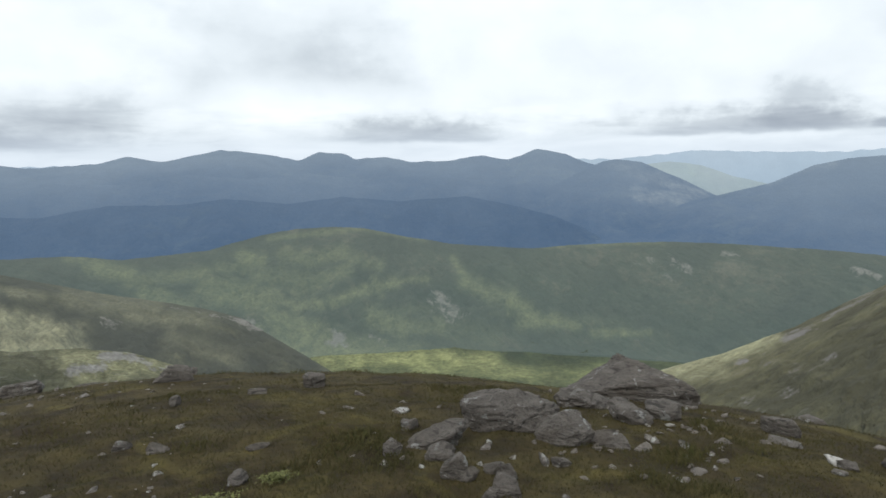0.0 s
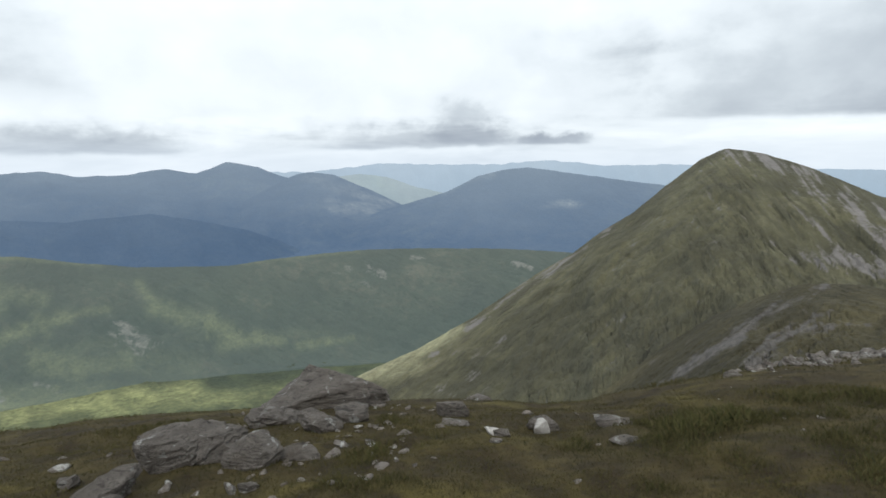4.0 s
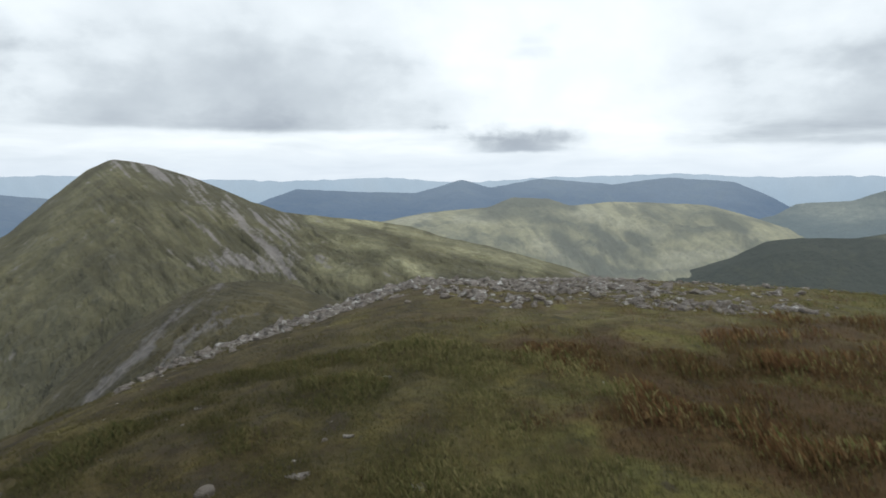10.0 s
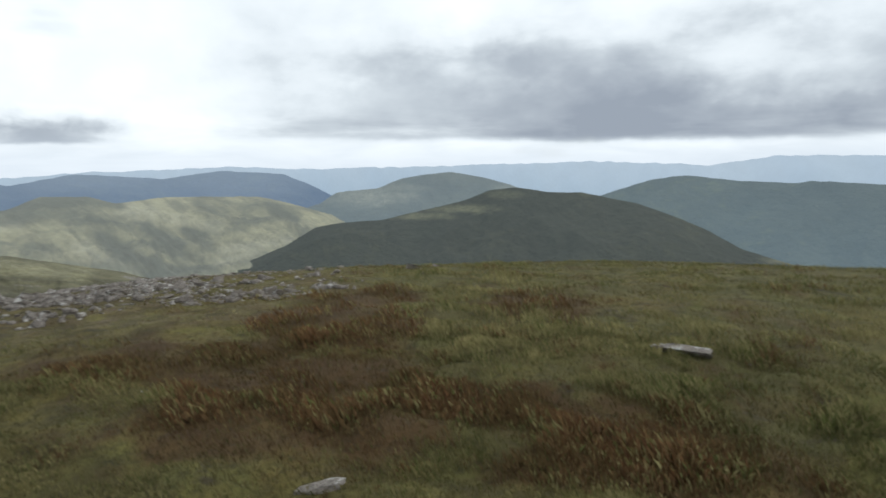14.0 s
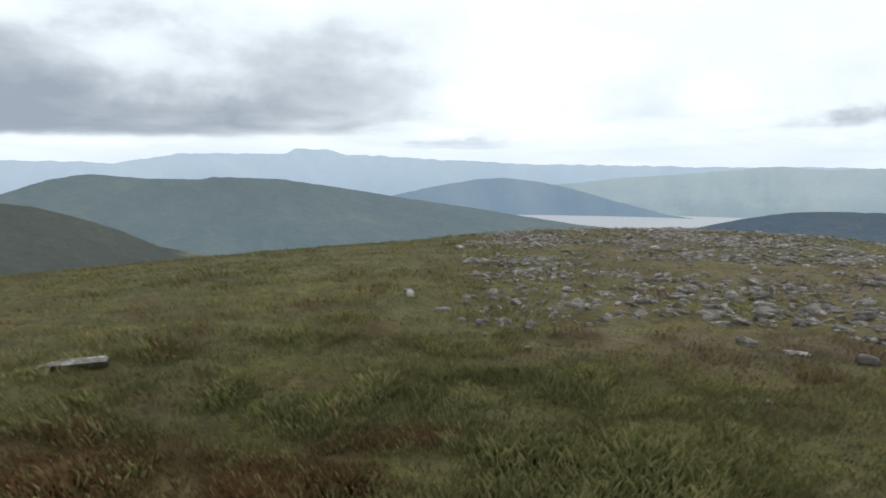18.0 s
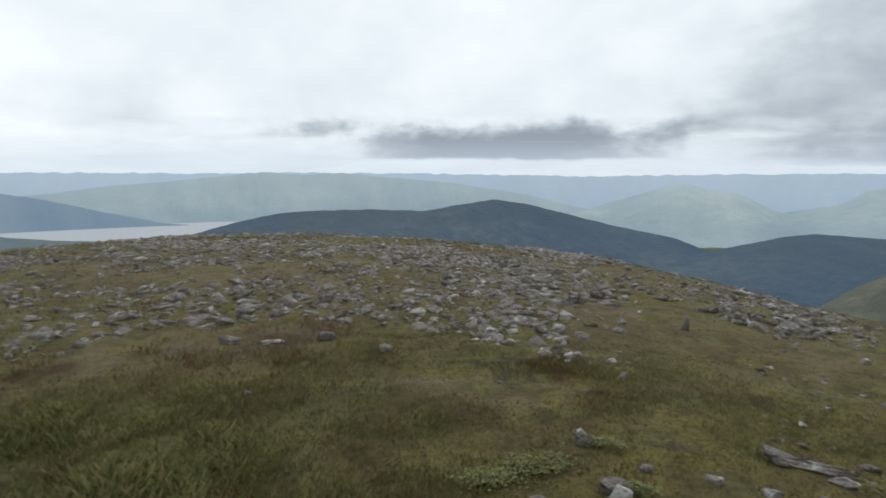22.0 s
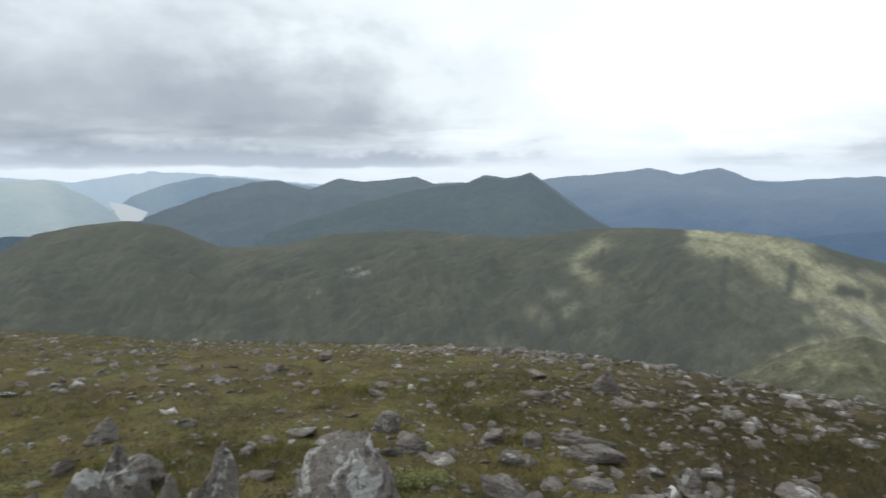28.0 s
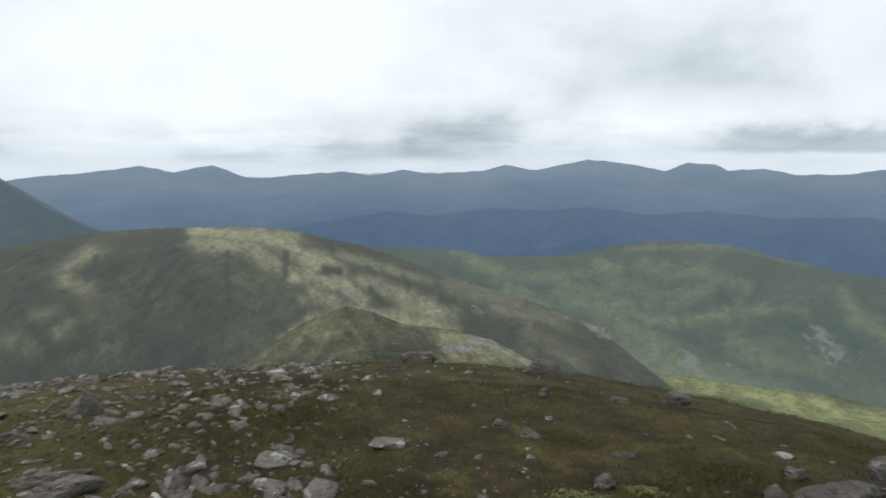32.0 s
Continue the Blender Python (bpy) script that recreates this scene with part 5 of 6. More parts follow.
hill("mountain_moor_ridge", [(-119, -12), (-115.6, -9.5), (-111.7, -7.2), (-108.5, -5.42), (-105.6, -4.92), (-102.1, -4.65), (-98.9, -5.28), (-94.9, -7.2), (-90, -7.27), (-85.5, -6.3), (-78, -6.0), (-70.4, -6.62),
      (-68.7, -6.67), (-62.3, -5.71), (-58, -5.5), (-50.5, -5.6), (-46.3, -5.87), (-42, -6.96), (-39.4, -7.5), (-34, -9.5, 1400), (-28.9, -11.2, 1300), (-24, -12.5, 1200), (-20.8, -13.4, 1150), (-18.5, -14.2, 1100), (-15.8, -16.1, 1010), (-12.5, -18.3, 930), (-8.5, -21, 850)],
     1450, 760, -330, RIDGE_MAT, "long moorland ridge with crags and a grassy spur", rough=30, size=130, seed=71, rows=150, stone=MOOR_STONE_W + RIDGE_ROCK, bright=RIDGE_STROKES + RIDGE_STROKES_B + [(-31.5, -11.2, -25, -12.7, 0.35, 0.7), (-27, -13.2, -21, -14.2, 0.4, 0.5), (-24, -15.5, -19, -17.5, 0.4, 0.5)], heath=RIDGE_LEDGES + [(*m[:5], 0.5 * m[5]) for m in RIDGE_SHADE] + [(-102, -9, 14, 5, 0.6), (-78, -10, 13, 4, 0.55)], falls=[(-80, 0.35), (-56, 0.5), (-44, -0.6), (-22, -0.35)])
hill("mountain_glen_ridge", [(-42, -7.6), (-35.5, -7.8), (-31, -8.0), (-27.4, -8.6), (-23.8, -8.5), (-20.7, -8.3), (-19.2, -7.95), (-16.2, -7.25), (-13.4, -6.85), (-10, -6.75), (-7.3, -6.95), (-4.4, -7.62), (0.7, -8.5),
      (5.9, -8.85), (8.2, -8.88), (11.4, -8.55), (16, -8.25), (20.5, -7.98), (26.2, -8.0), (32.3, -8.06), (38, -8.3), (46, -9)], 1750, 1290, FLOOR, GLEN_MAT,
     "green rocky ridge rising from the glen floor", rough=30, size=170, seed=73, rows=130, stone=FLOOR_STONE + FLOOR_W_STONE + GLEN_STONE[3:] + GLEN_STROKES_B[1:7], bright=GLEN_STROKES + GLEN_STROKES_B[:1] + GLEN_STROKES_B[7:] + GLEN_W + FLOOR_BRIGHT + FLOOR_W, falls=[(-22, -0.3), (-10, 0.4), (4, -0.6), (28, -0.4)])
hill("mountain_peak", [(8, -25), (14, -21.8), (17, -20.1), (19.2, -19.05), (24.4, -17.05), (29.5, -14.4), (31.9, -12.75), (35.5, -10.3), (38.7, -8.4), (41.3, -6.3), (43.7, -4.8), (46.6, -2.2), (49, -0.25), (50.4, 0.5), (51.1, 0.68),
      (53.8, 0.19), (57.2, -0.97), (61.3, -2.87), (64.2, -3.9), (68.1, -4.4), (71.5, -4.7), (75.4, -5.3), (78.3, -6.3), (82, -7.0), (86, -8.0), (90, -9.0), (95, -10.9), (99, -12.5)],
     760, 190, -95, PEAK_MAT, "steep grassy mountain peak with grey scree streaks", rough=9, size=60, seed=79, rows=170, step=0.1, gullies=1.3, lean=0.55, stone=SCREE_CHUTES + SUMMIT_SCREE + FLANK_STONE[:4] + FLANK_STONE[5:], bright=FOOT_BRIGHT + SHOULDER_BRIGHT, heath=FLANK_DARK + SHOULDER_DARK,
     falls=[(46, 0.72), (54, -1.1), (64, -1.0), (71, -0.22)])


SCREE_MAT = hill_material("scree_slope", (0.052, 0.047, 0.028), (0.088, 0.078, 0.042), (0.115, 0.098, 0.050), (0.135, 0.125, 0.116), 60.0, bare=0.62, lines=0.4, facing=60, slant=42, grain=0.6)
hill("mountain_col", [(38, -24), (42, -20), (46.5, -16.2), (50.5, -13.2), (54.2, -11.2), (57.2, -9.95), (61, -9.7), (64.5, -10.1), (67, -11.2), (72, -13.2), (76, -15)], 190, 60, -42, SCREE_MAT,
     "stony col with a brown grassy knoll", rough=3.0, size=22, seed=83, rows=110, step=0.1, lean=0.5, back=60, stone=COL_STONE, falls=[(56, 0.85), (61, -0.2)])
SPUR_MAT = hill_material("rocky_spur", (0.065, 0.068, 0.044), (0.12, 0.12, 0.078), (0.235, 0.23, 0.14), (0.32, 0.31, 0.285), 90.0, bare=0.60, lines=0.4, facing=-30, slant=-30, lit=(0.33, 0.325, 0.19))
hill("mountain_rocky_spur", [(-53, -19), (-49, -16.8), (-45, -14.3), (-41, -12.9), (-38.5, -13.5), (-35.5, -14.7), (-31, -15.2), (-27, -16.2), (-23.5, -17.9), (-20.5, -19.8), (-17, -22)], 620, 260, -215, SPUR_MAT,
     "pale rocky spur with slabs and sunlit grass", rough=9.0, size=48, seed=89, rows=100, step=0.1, lean=-0.4, back=120, stone=SPUR_ROCK, bright=SPUR_PALE, falls=[(-30, -0.3)])


def sheet(name, corners, z, mat, label):
    bm = bmesh.new()
    bm.faces.new([bm.verts.new(compass(b, r, z)) for b, r in corners])
    return tagged(part(name, bm, mat), label, "water", kind="structure")


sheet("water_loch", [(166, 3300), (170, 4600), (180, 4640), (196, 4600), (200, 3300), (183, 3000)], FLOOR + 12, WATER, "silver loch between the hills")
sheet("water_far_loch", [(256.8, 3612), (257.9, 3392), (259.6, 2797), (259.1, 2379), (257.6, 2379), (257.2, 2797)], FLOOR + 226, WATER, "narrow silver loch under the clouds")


# ------------------------------------------------------------ stones and boulders
def rock_shape(seed, level, flat=0.6, cuts=14):
    """Vertices and triangles of an angular, layered stone of 1 m each way, standing on z = 0."""
    rng = np.random.default_rng(seed)
    bm = bmesh.new()
    bmesh.ops.create_icosphere(bm, subdivisions=level, radius=0.75)
    v = np.array([w.co[:] for w in bm.verts])
    f = np.array([[w.index for w in face.verts] for face in bm.faces])
    bm.free()
    v[:, :2] *= np.where(v[:, 2] < 0, np.minimum(1 / np.sqrt(np.maximum(1 - (v[:, 2] / 0.75)**2, 0.05)), 2.0), 1)[:, None]      # bedded: as wide at the foot as at the middle
    axes = np.array(Euler((rng.normal(0, 0.25), rng.normal(0, 0.25), rng.uniform(0, 6.28))).to_matrix())
    for k in range(cuts):
        d = axes[:, k % 3] * rng.choice((-1, 1)) + rng.normal(0, 0.38, 3)       # joints of the rock run three ways
        d /= np.linalg.norm(d)
        over = np.maximum(v @ d - rng.uniform(0.24, 0.44), 0)
        v = v - over[:, None] * d * 0.98
    n = fractal(v[:, 0] * 3.2 + seed, v[:, 1] * 3.2, v[:, 2] * 4, 5, True)
    side = v @ axes[:, 2]
    rough = 0.05 if level < 4 else 0.11
    layer = np.abs((side * (5 + seed % 4) + 0.4 * n) % 1 - 0.5)
    grow = 1 + rough * n - 0.14 * np.clip(0.12 - layer, 0, 1) / 0.12 * (level > 1)
    v = v * grow[:, None]
    v -= (v.max(0) + v.min(0)) / 2
    v /= np.ptp(v, axis=0)
    v[:, 2] = (v[:, 2] + 0.5) * flat
    return v, f


def height_at(b, r):
    return float(ground_height(np.array([float(b)]), np.array([float(r)]))[0])


STONES_A = [
    
    (27.9, 5.25, 0.3, 0.09),
    (30.0, 7.63, 0.5, 0.11), (34.6, 5.88, 0.13, 0.07), (42.1, 5.23, 0.42, 0.14), (43.1, 4.69, 0.3, 0.09),
    (52.6, 3.55, 0.13, 0.07), (58.1, 3.65, 0.13, 0.08), (65.2, 3.89, 0.06, 0.02), (65.5, 3.61, 0.17, 0.04), (67.9, 4.13, 0.05, 0.03), (69.9, 4.09, 0.08, 0.03),]
STONES_B = [
    (73.3, 5.37, 0.1, 0.03), (75.8, 3.42, 0.13, 0.06), (106.4, 3.34, 0.3, 0.07), (114.2, 14.1, 0.44, 0.16), (116.4, 14.74, 0.33, 0.11), (137.0, 5.93, 0.61, 0.09),
    (164.1, 8.55, 0.15, 0.11), (167.2, 7.42, 0.3, 0.07), (168.9, 7.92, 0.14, 0.06), (174.6, 6.52, 0.12, 0.06), (174.7, 5.93, 0.12, 0.04), (190.1, 7.2, 0.29, 0.09),
    (192.3, 6.42, 0.23, 0.13), (193.6, 4.88, 0.1, 0.05), (195.8, 6.28, 0.25, 0.06), (196.8, 8.22, 0.25, 0.11), (200.3, 6.28, 0.22, 0.12), (201.8, 10.98, 0.29, 0.14),
    (205.4, 5.75, 0.15, 0.09), (211.7, 9.36, 0.25, 0.1), (215.5, 4.96, 0.06, 0.03), (218.5, 3.23, 0.14, 0.07), (220.7, 6.88, 0.18, 0.08), (221.0, 5.52, 0.07, 0.04),]
STONES_C = [
    (222.0, 8.23, 0.18, 0.19), (222.6, 4.03, 0.11, 0.1), (222.7, 3.95, 0.11, 0.1), (224.1, 8.9, 0.24, 0.18), (225.3, 3.4, 0.21, 0.12), (225.8, 7.02, 0.22, 0.07),
    (226.9, 6.37, 0.07, 0.04), (227.7, 3.7, 0.09, 0.06), (231.1, 7.58, 0.1, 0.2), (233.1, 3.75, 0.12, 0.05), (237.4, 3.78, 0.11, 0.05), (239.1, 4.32, 0.35, 0.04),
    (240.4, 3.47, 0.08, 0.06), (240.4, 4.2, 0.38, 0.06), (241.9, 3.77, 0.16, 0.07), (242.1, 4.14, 0.19, 0.05), (244.1, 3.81, 0.1, 0.05), (247.8, 3.48, 0.15, 0.05),
    (248.3, 5.03, 0.18, 0.09), (251.7, 3.85, 0.06, 0.12), (253.9, 4.35, 0.12, 0.12), (254.1, 4.43, 0.16, 0.08), ]
STONES_D = [
    (259.9, 8.86, 0.12, 0.07), (261.5, 5.5, 0.12, 0.05), (263.0, 4.95, 0.16, 0.09),
    (267.6, 4.24, 0.12, 0.09), (267.8, 4.3, 0.12, 0.09), (268.6, 3.85, 0.14, 0.05), (270.7, 6.92, 0.11, 0.06), (272.3, 4.49, 0.22, 0.08),
    (274.1, 7.49, 0.19, 0.14), (274.1, 7.59, 0.17, 0.14), (279.2, 5.88, 0.26, 0.08), 
    (280.4, 6.83, 0.17, 0.06), (284.2, 5.65, 0.13, 0.05), (289.4, 6.88, 0.15, 0.06),]
STONES_E = [
    (292.8, 6.3, 0.22, 0.11),
    (295.3, 5.4, 0.1, 0.07), (296.9, 7.63, 0.2, 0.11), 
    (302.1, 3.7, 0.07, 0.04), (303.9, 3.72, 0.13, 0.07), (304.5, 3.37, 0.16, 0.09), (305.2, 3.84, 0.14, 0.16),
    (306.8, 4.05, 0.17, 0.09), (307.0, 4.13, 0.13, 0.1), (309.4, 6.95, 0.12, 0.06), (309.6, 3.4, 0.12, 0.05), (312.8, 3.63, 0.25, 0.07), (313.3, 8.04, 0.25, 0.07),]
STONES_F = [
    (313.4, 7.77, 0.19, 0.06), (313.6, 3.99, 0.35, 0.12), (314.9, 3.95, 0.09, 0.05), (317.9, 9.0, 0.2, 0.15), (321.3, 3.62, 0.12, 0.05), (322.8, 4.11, 0.28, 0.09),
    (325.6, 8.98, 0.63, 0.25), (327.7, 4.03, 0.11, 0.05), (330.6, 8.83, 0.47, 0.08), (337.6, 8.63, 0.34, 0.14),
    (348.4, 7.24, 0.19, 0.11), (351.3, 5.25, 0.13, 0.04), (355.9, 5.15, 0.18, 0.07),
    ]
STONES = STONES_A + STONES_B + STONES_C + STONES_D + STONES_E + STONES_F


# larger stones: bearing, distance, width, depth, height, how far the top leans aside, kind (knobbly, fin, small), outcrop it belongs to or -1
HEROES = [
    (16.0, 6.9, 1.19, 0.84, 0.31, 0.0, "k", 0), (12.7, 5.75, 0.49, 0.42, 0.18, -0.04, "k", 0), (16.0, 5.27, 0.31, 0.24, 0.15, 0.0, "k", 0), (18.9, 5.52, 0.27, 0.21, 0.13, -0.01, "k", 0),
    (21.2, 7.68, 0.26, 0.21, 0.21, -0.06, "k", 0), (5.5, 4.73, 0.7, 0.4, 0.23, 0.04, "k", 0), (10.5, 4.51, 0.37, 0.29, 0.2, 0.05, "k", 0), (14.3, 4.59, 0.29, 0.2, 0.09, -0.04, "k", 0),
    (358.9, 4.25, 0.36, 0.21, 0.14, 0.07, "k", 0), (359.3, 3.96, 0.2, 0.15, 0.09, -0.0, "k", 0), (0.5, 3.65, 0.15, 0.12, 0.12, 0.01, "k", 0), (355.1, 3.99, 0.11, 0.08, 0.09, 0.01, "s", 0),
    (5.4, 3.41, 0.15, 0.12, 0.11, 0.01, "k", 0), (3.7, 3.33, 0.08, 0.06, 0.08, 0.0, "s", 0), (1.7, 3.59, 0.11, 0.09, 0.07, 0.01, "s", 0), (4.1, 3.73, 0.11, 0.09, 0.06, -0.0, "s", 0),
    (5.5, 3.69, 0.09, 0.07, 0.08, 0.0, "s", 0), (356.6, 4.61, 0.13, 0.12, 0.09, 0.0, "s", -1), (28.1, 5.8, 0.34, 0.17, 0.18, -0.06, "k", -1), (35.9, 5.28, 0.3, 0.2, 0.14, 0.02, "k", -1),
    (32.3, 4.89, 0.15, 0.1, 0.06, -0.01, "s", -1), (10.1, 3.98, 0.14, 0.11, 0.07, -0.01, "s", -1), (10.6, 3.39, 0.07, 0.06, 0.06, -0.0, "s", -1), (336.5, 7.56, 0.45, 0.26, 0.21, 0.1, "k", -1),
    (348.2, 6.42, 0.25, 0.19, 0.18, 0.02, "s", -1), (336.9, 5.88, 0.11, 0.09, 0.11, 0.01, "s", -1), (343.4, 6.16, 0.2, 0.12, 0.06, -0.0, "s", -1), (356.7, 4.6, 0.14, 0.12, 0.09, 0.0, "s", -1),
    (343.5, 4.32, 0.17, 0.08, 0.04, -0.0, "s", -1), (341.9, 3.77, 0.13, 0.1, 0.08, 0.0, "s", -1), (333.0, 4.71, 0.15, 0.09, 0.08, 0.01, "s", -1), (335.6, 4.52, 0.16, 0.1, 0.08, -0.0, "s", -1),
    (254.0, 3.24, 0.32, 0.17, 0.37, 0.09, "f", 1), (257.2, 3.93, 0.13, 0.08, 0.23, 0.02, "f", 1), (258.9, 3.92, 0.31, 0.21, 0.16, -0.01, "k", 1), (259.0, 3.19, 0.2, 0.12, 0.31, -0.06, "f", 1),
    (259.4, 3.6, 0.1, 0.08, 0.16, 0.0, "k", 1), (261.1, 3.49, 0.12, 0.08, 0.21, 0.01, "f", 1), (262.7, 3.35, 0.09, 0.07, 0.18, 0.0, "k", 1), (264.7, 3.46, 0.2, 0.12, 0.32, 0.04, "f", 1),
    (274.7, 3.21, 0.54, 0.32, 0.35, 0.06, "k", 2), (278.2, 3.3, 0.24, 0.19, 0.11, -0.02, "k", -1), (275.2, 4.37, 0.28, 0.17, 0.05, -0.0, "s", 2), (290.0, 3.46, 0.28, 0.14, 0.15, -0.06, "k", -1),
    (297.2, 4.09, 0.43, 0.15, 0.11, 0.08, "k", -1), (298.8, 5.9, 0.29, 0.2, 0.23, 0.02, "k", -1), (279.4, 4.6, 0.23, 0.16, 0.17, 0.01, "k", -1), (281.4, 4.13, 0.25, 0.15, 0.15, 0.02, "k", -1),
    (296.7, 4.38, 0.45, 0.13, 0.08, -0.01, "k", -1), (256.6, 4.89, 0.21, 0.12, 0.18, 0.05, "f", -1), (288.7, 4.3, 0.17, 0.12, 0.12, 0.03, "k", -1), (292.4, 4.23, 0.15, 0.1, 0.12, 0.01, "k", -1),
    (290.4, 3.91, 0.15, 0.12, 0.11, 0.0, "k", -1),
]


OUTCROPS = [  # bearings between which stones of one outcrop stand, nearest and farthest, label
    (3, 26, 3.4, 9.0, "weathered grey rock outcrop with joints, rising from the turf"),
    (250, 272, 2.0, 4.1, "cluster of leaning grey rock fins spotted with white lichen"),
    (272, 281, 2.0, 3.8, "large tilted grey rock slab with white lichen"),
    (236, 242, 3.5, 6.0, "low stack of flat grey schist slabs")]


HOMES = {}


def place_stones():
    rng = random.Random(7)
    pool = []
    for k in range(18):
        v, f = rock_shape(100 + k, 3, 1.0)
        me = raw_mesh("stone", v, f, ROCK, smooth=False)
        pool.append(me.data)
        bpy.data.objects.remove(me)
    homes = HOMES
    for k, (b, r, wide, high) in enumerate(STONES):
        down = math.atan2(EYE, r)
        home = None
        for o in OUTCROPS:
            if o[0] <= b <= o[1] and o[2] <= r <= o[3]:
                home = OUTCROPS.index(o)
        deep = wide * rng.uniform(0.65, 0.9)
        deep = min(deep, 0.9 * high / math.sin(down))
        tall = max(0.14 * wide, 1.1 * (high - 0.6 * deep * math.sin(down)) / math.cos(down))
        grow, deep, tall = 0.88, deep * 0.85, tall * 0.8
        if home is not None:
            grow, deep, tall = 1.25, deep * 1.25, max(tall, high * 0.9)
        name = ("main_slab" if wide > 0.4 else "tilted_slab" if wide > 0.22 else "loose_block") if home is not None else ("boulder" if wide > 0.30 else "stone")
        if wide > 0.24 or home is not None:
            v, f = rock_shape(300 + k, 5 if wide > 0.3 else 4, 1.0, 15)
            ob = raw_mesh(name, v, f, DARK_ROCK if b > 325 or b < 75 else ROCK, smooth=False)
        else:
            ob = new(name, pool[k % 18])
        sink = 0.30 * tall + 0.02
        far = r + deep * 0.4
        p = compass(b, far, height_at(b, far) - sink)
        lean = 0.3 if home is not None else 0.12
        turn = Euler((rng.uniform(-lean, lean), rng.uniform(-lean, lean), radians(-b) + rng.uniform(-0.25, 0.25)))
        ob.matrix_world = Matrix.LocRotScale(p, turn, Vector((wide * grow, deep, tall + sink)))
        if home is not None:
            if home not in homes:
                homes[home] = tagged(new("rock_outcrop"), OUTCROPS[home][4], "rock outcrop")
                homes[home].location = compass(b, r, height_at(b, r))
                bpy.context.view_layer.update()
            ob.parent = homes[home]
            ob.matrix_parent_inverse = homes[home].matrix_world.inverted()
        elif name == "boulder":
            tagged(ob, "large angular grey boulder with pale lichen in the turf", "boulder", "boulders on the summit")
        else:
            flat = tall < 0.4 * wide
            tagged(ob, "flat grey slab of schist lying in the grass" if flat else "angular grey stone half sunk in the turf", "stone", "stones on the summit")


place_stones()


def quartz_material():
    m, n, shader, out, place = material("white_quartz", 0.6)
    p = place.outputs["Position"]
    col = n.mix(n.noise(p, 14.0, 5, 0.6, 0.4), (0.26, 0.245, 0.225), (0.58, 0.56, 0.53))
    col = n.mix(n.ramp(n.noise(p, 30.0, 4, 0.6), (0.32, 0.8), (0.42, 0.0)), col, (0.15, 0.135, 0.12))
    n.link(col, shader.inputs["Base Color"])
    bump(n, shader, n.noise(p, 40.0, 5, 0.65), 0.8, 0.02)
    return m


QUARTZ = quartz_material()
# bearing, distance, width, height
QUARTZ_STONES = [(355.2, 4, 0.10, 0.07), (35.7, 5.12, 0.16, 0.16), (303.9, 3.71, 0.11, 0.07), (225.5, 3.37, 0.16, 0.10), (254.8, 6.58, 0.14, 0.07), (313.2, 7.17, 0.22, 0.07), (354.9, 4.08, 0.11, 0.06), (271.2, 4.36, 0.06, 0.04), (281.6, 5.8, 0.07, 0.05), (261.7, 5.44, 0.12, 0.06), (261.2, 5.46, 0.11, 0.06), (313.4, 3.42, 0.09, 0.04), (164.1, 8.42, 0.13, 0.12), (168.7, 14.39, 0.18, 0.10), (31.6, 4.88, 0.17, 0.06)]
for k, (b, r, wide, high) in enumerate(QUARTZ_STONES):
    v, f = rock_shape(820 + k, 3, 1.0, 12)
    ob = raw_mesh("quartz_stone", v, f, QUARTZ, smooth=False)
    turn = Euler((0.15 * math.sin(k * 2.1), 0.15 * math.cos(k * 1.7), radians(-b) + 0.3 * math.sin(k)))
    ob.matrix_world = Matrix.LocRotScale(compass(b, r + 0.3 * wide, height_at(b, r) - 0.25 * high), turn, Vector((0.85 * wide, 0.6 * wide, high)))
    tagged(ob, "small white quartz stone lying in the turf", "stone", "white stones on the summit")


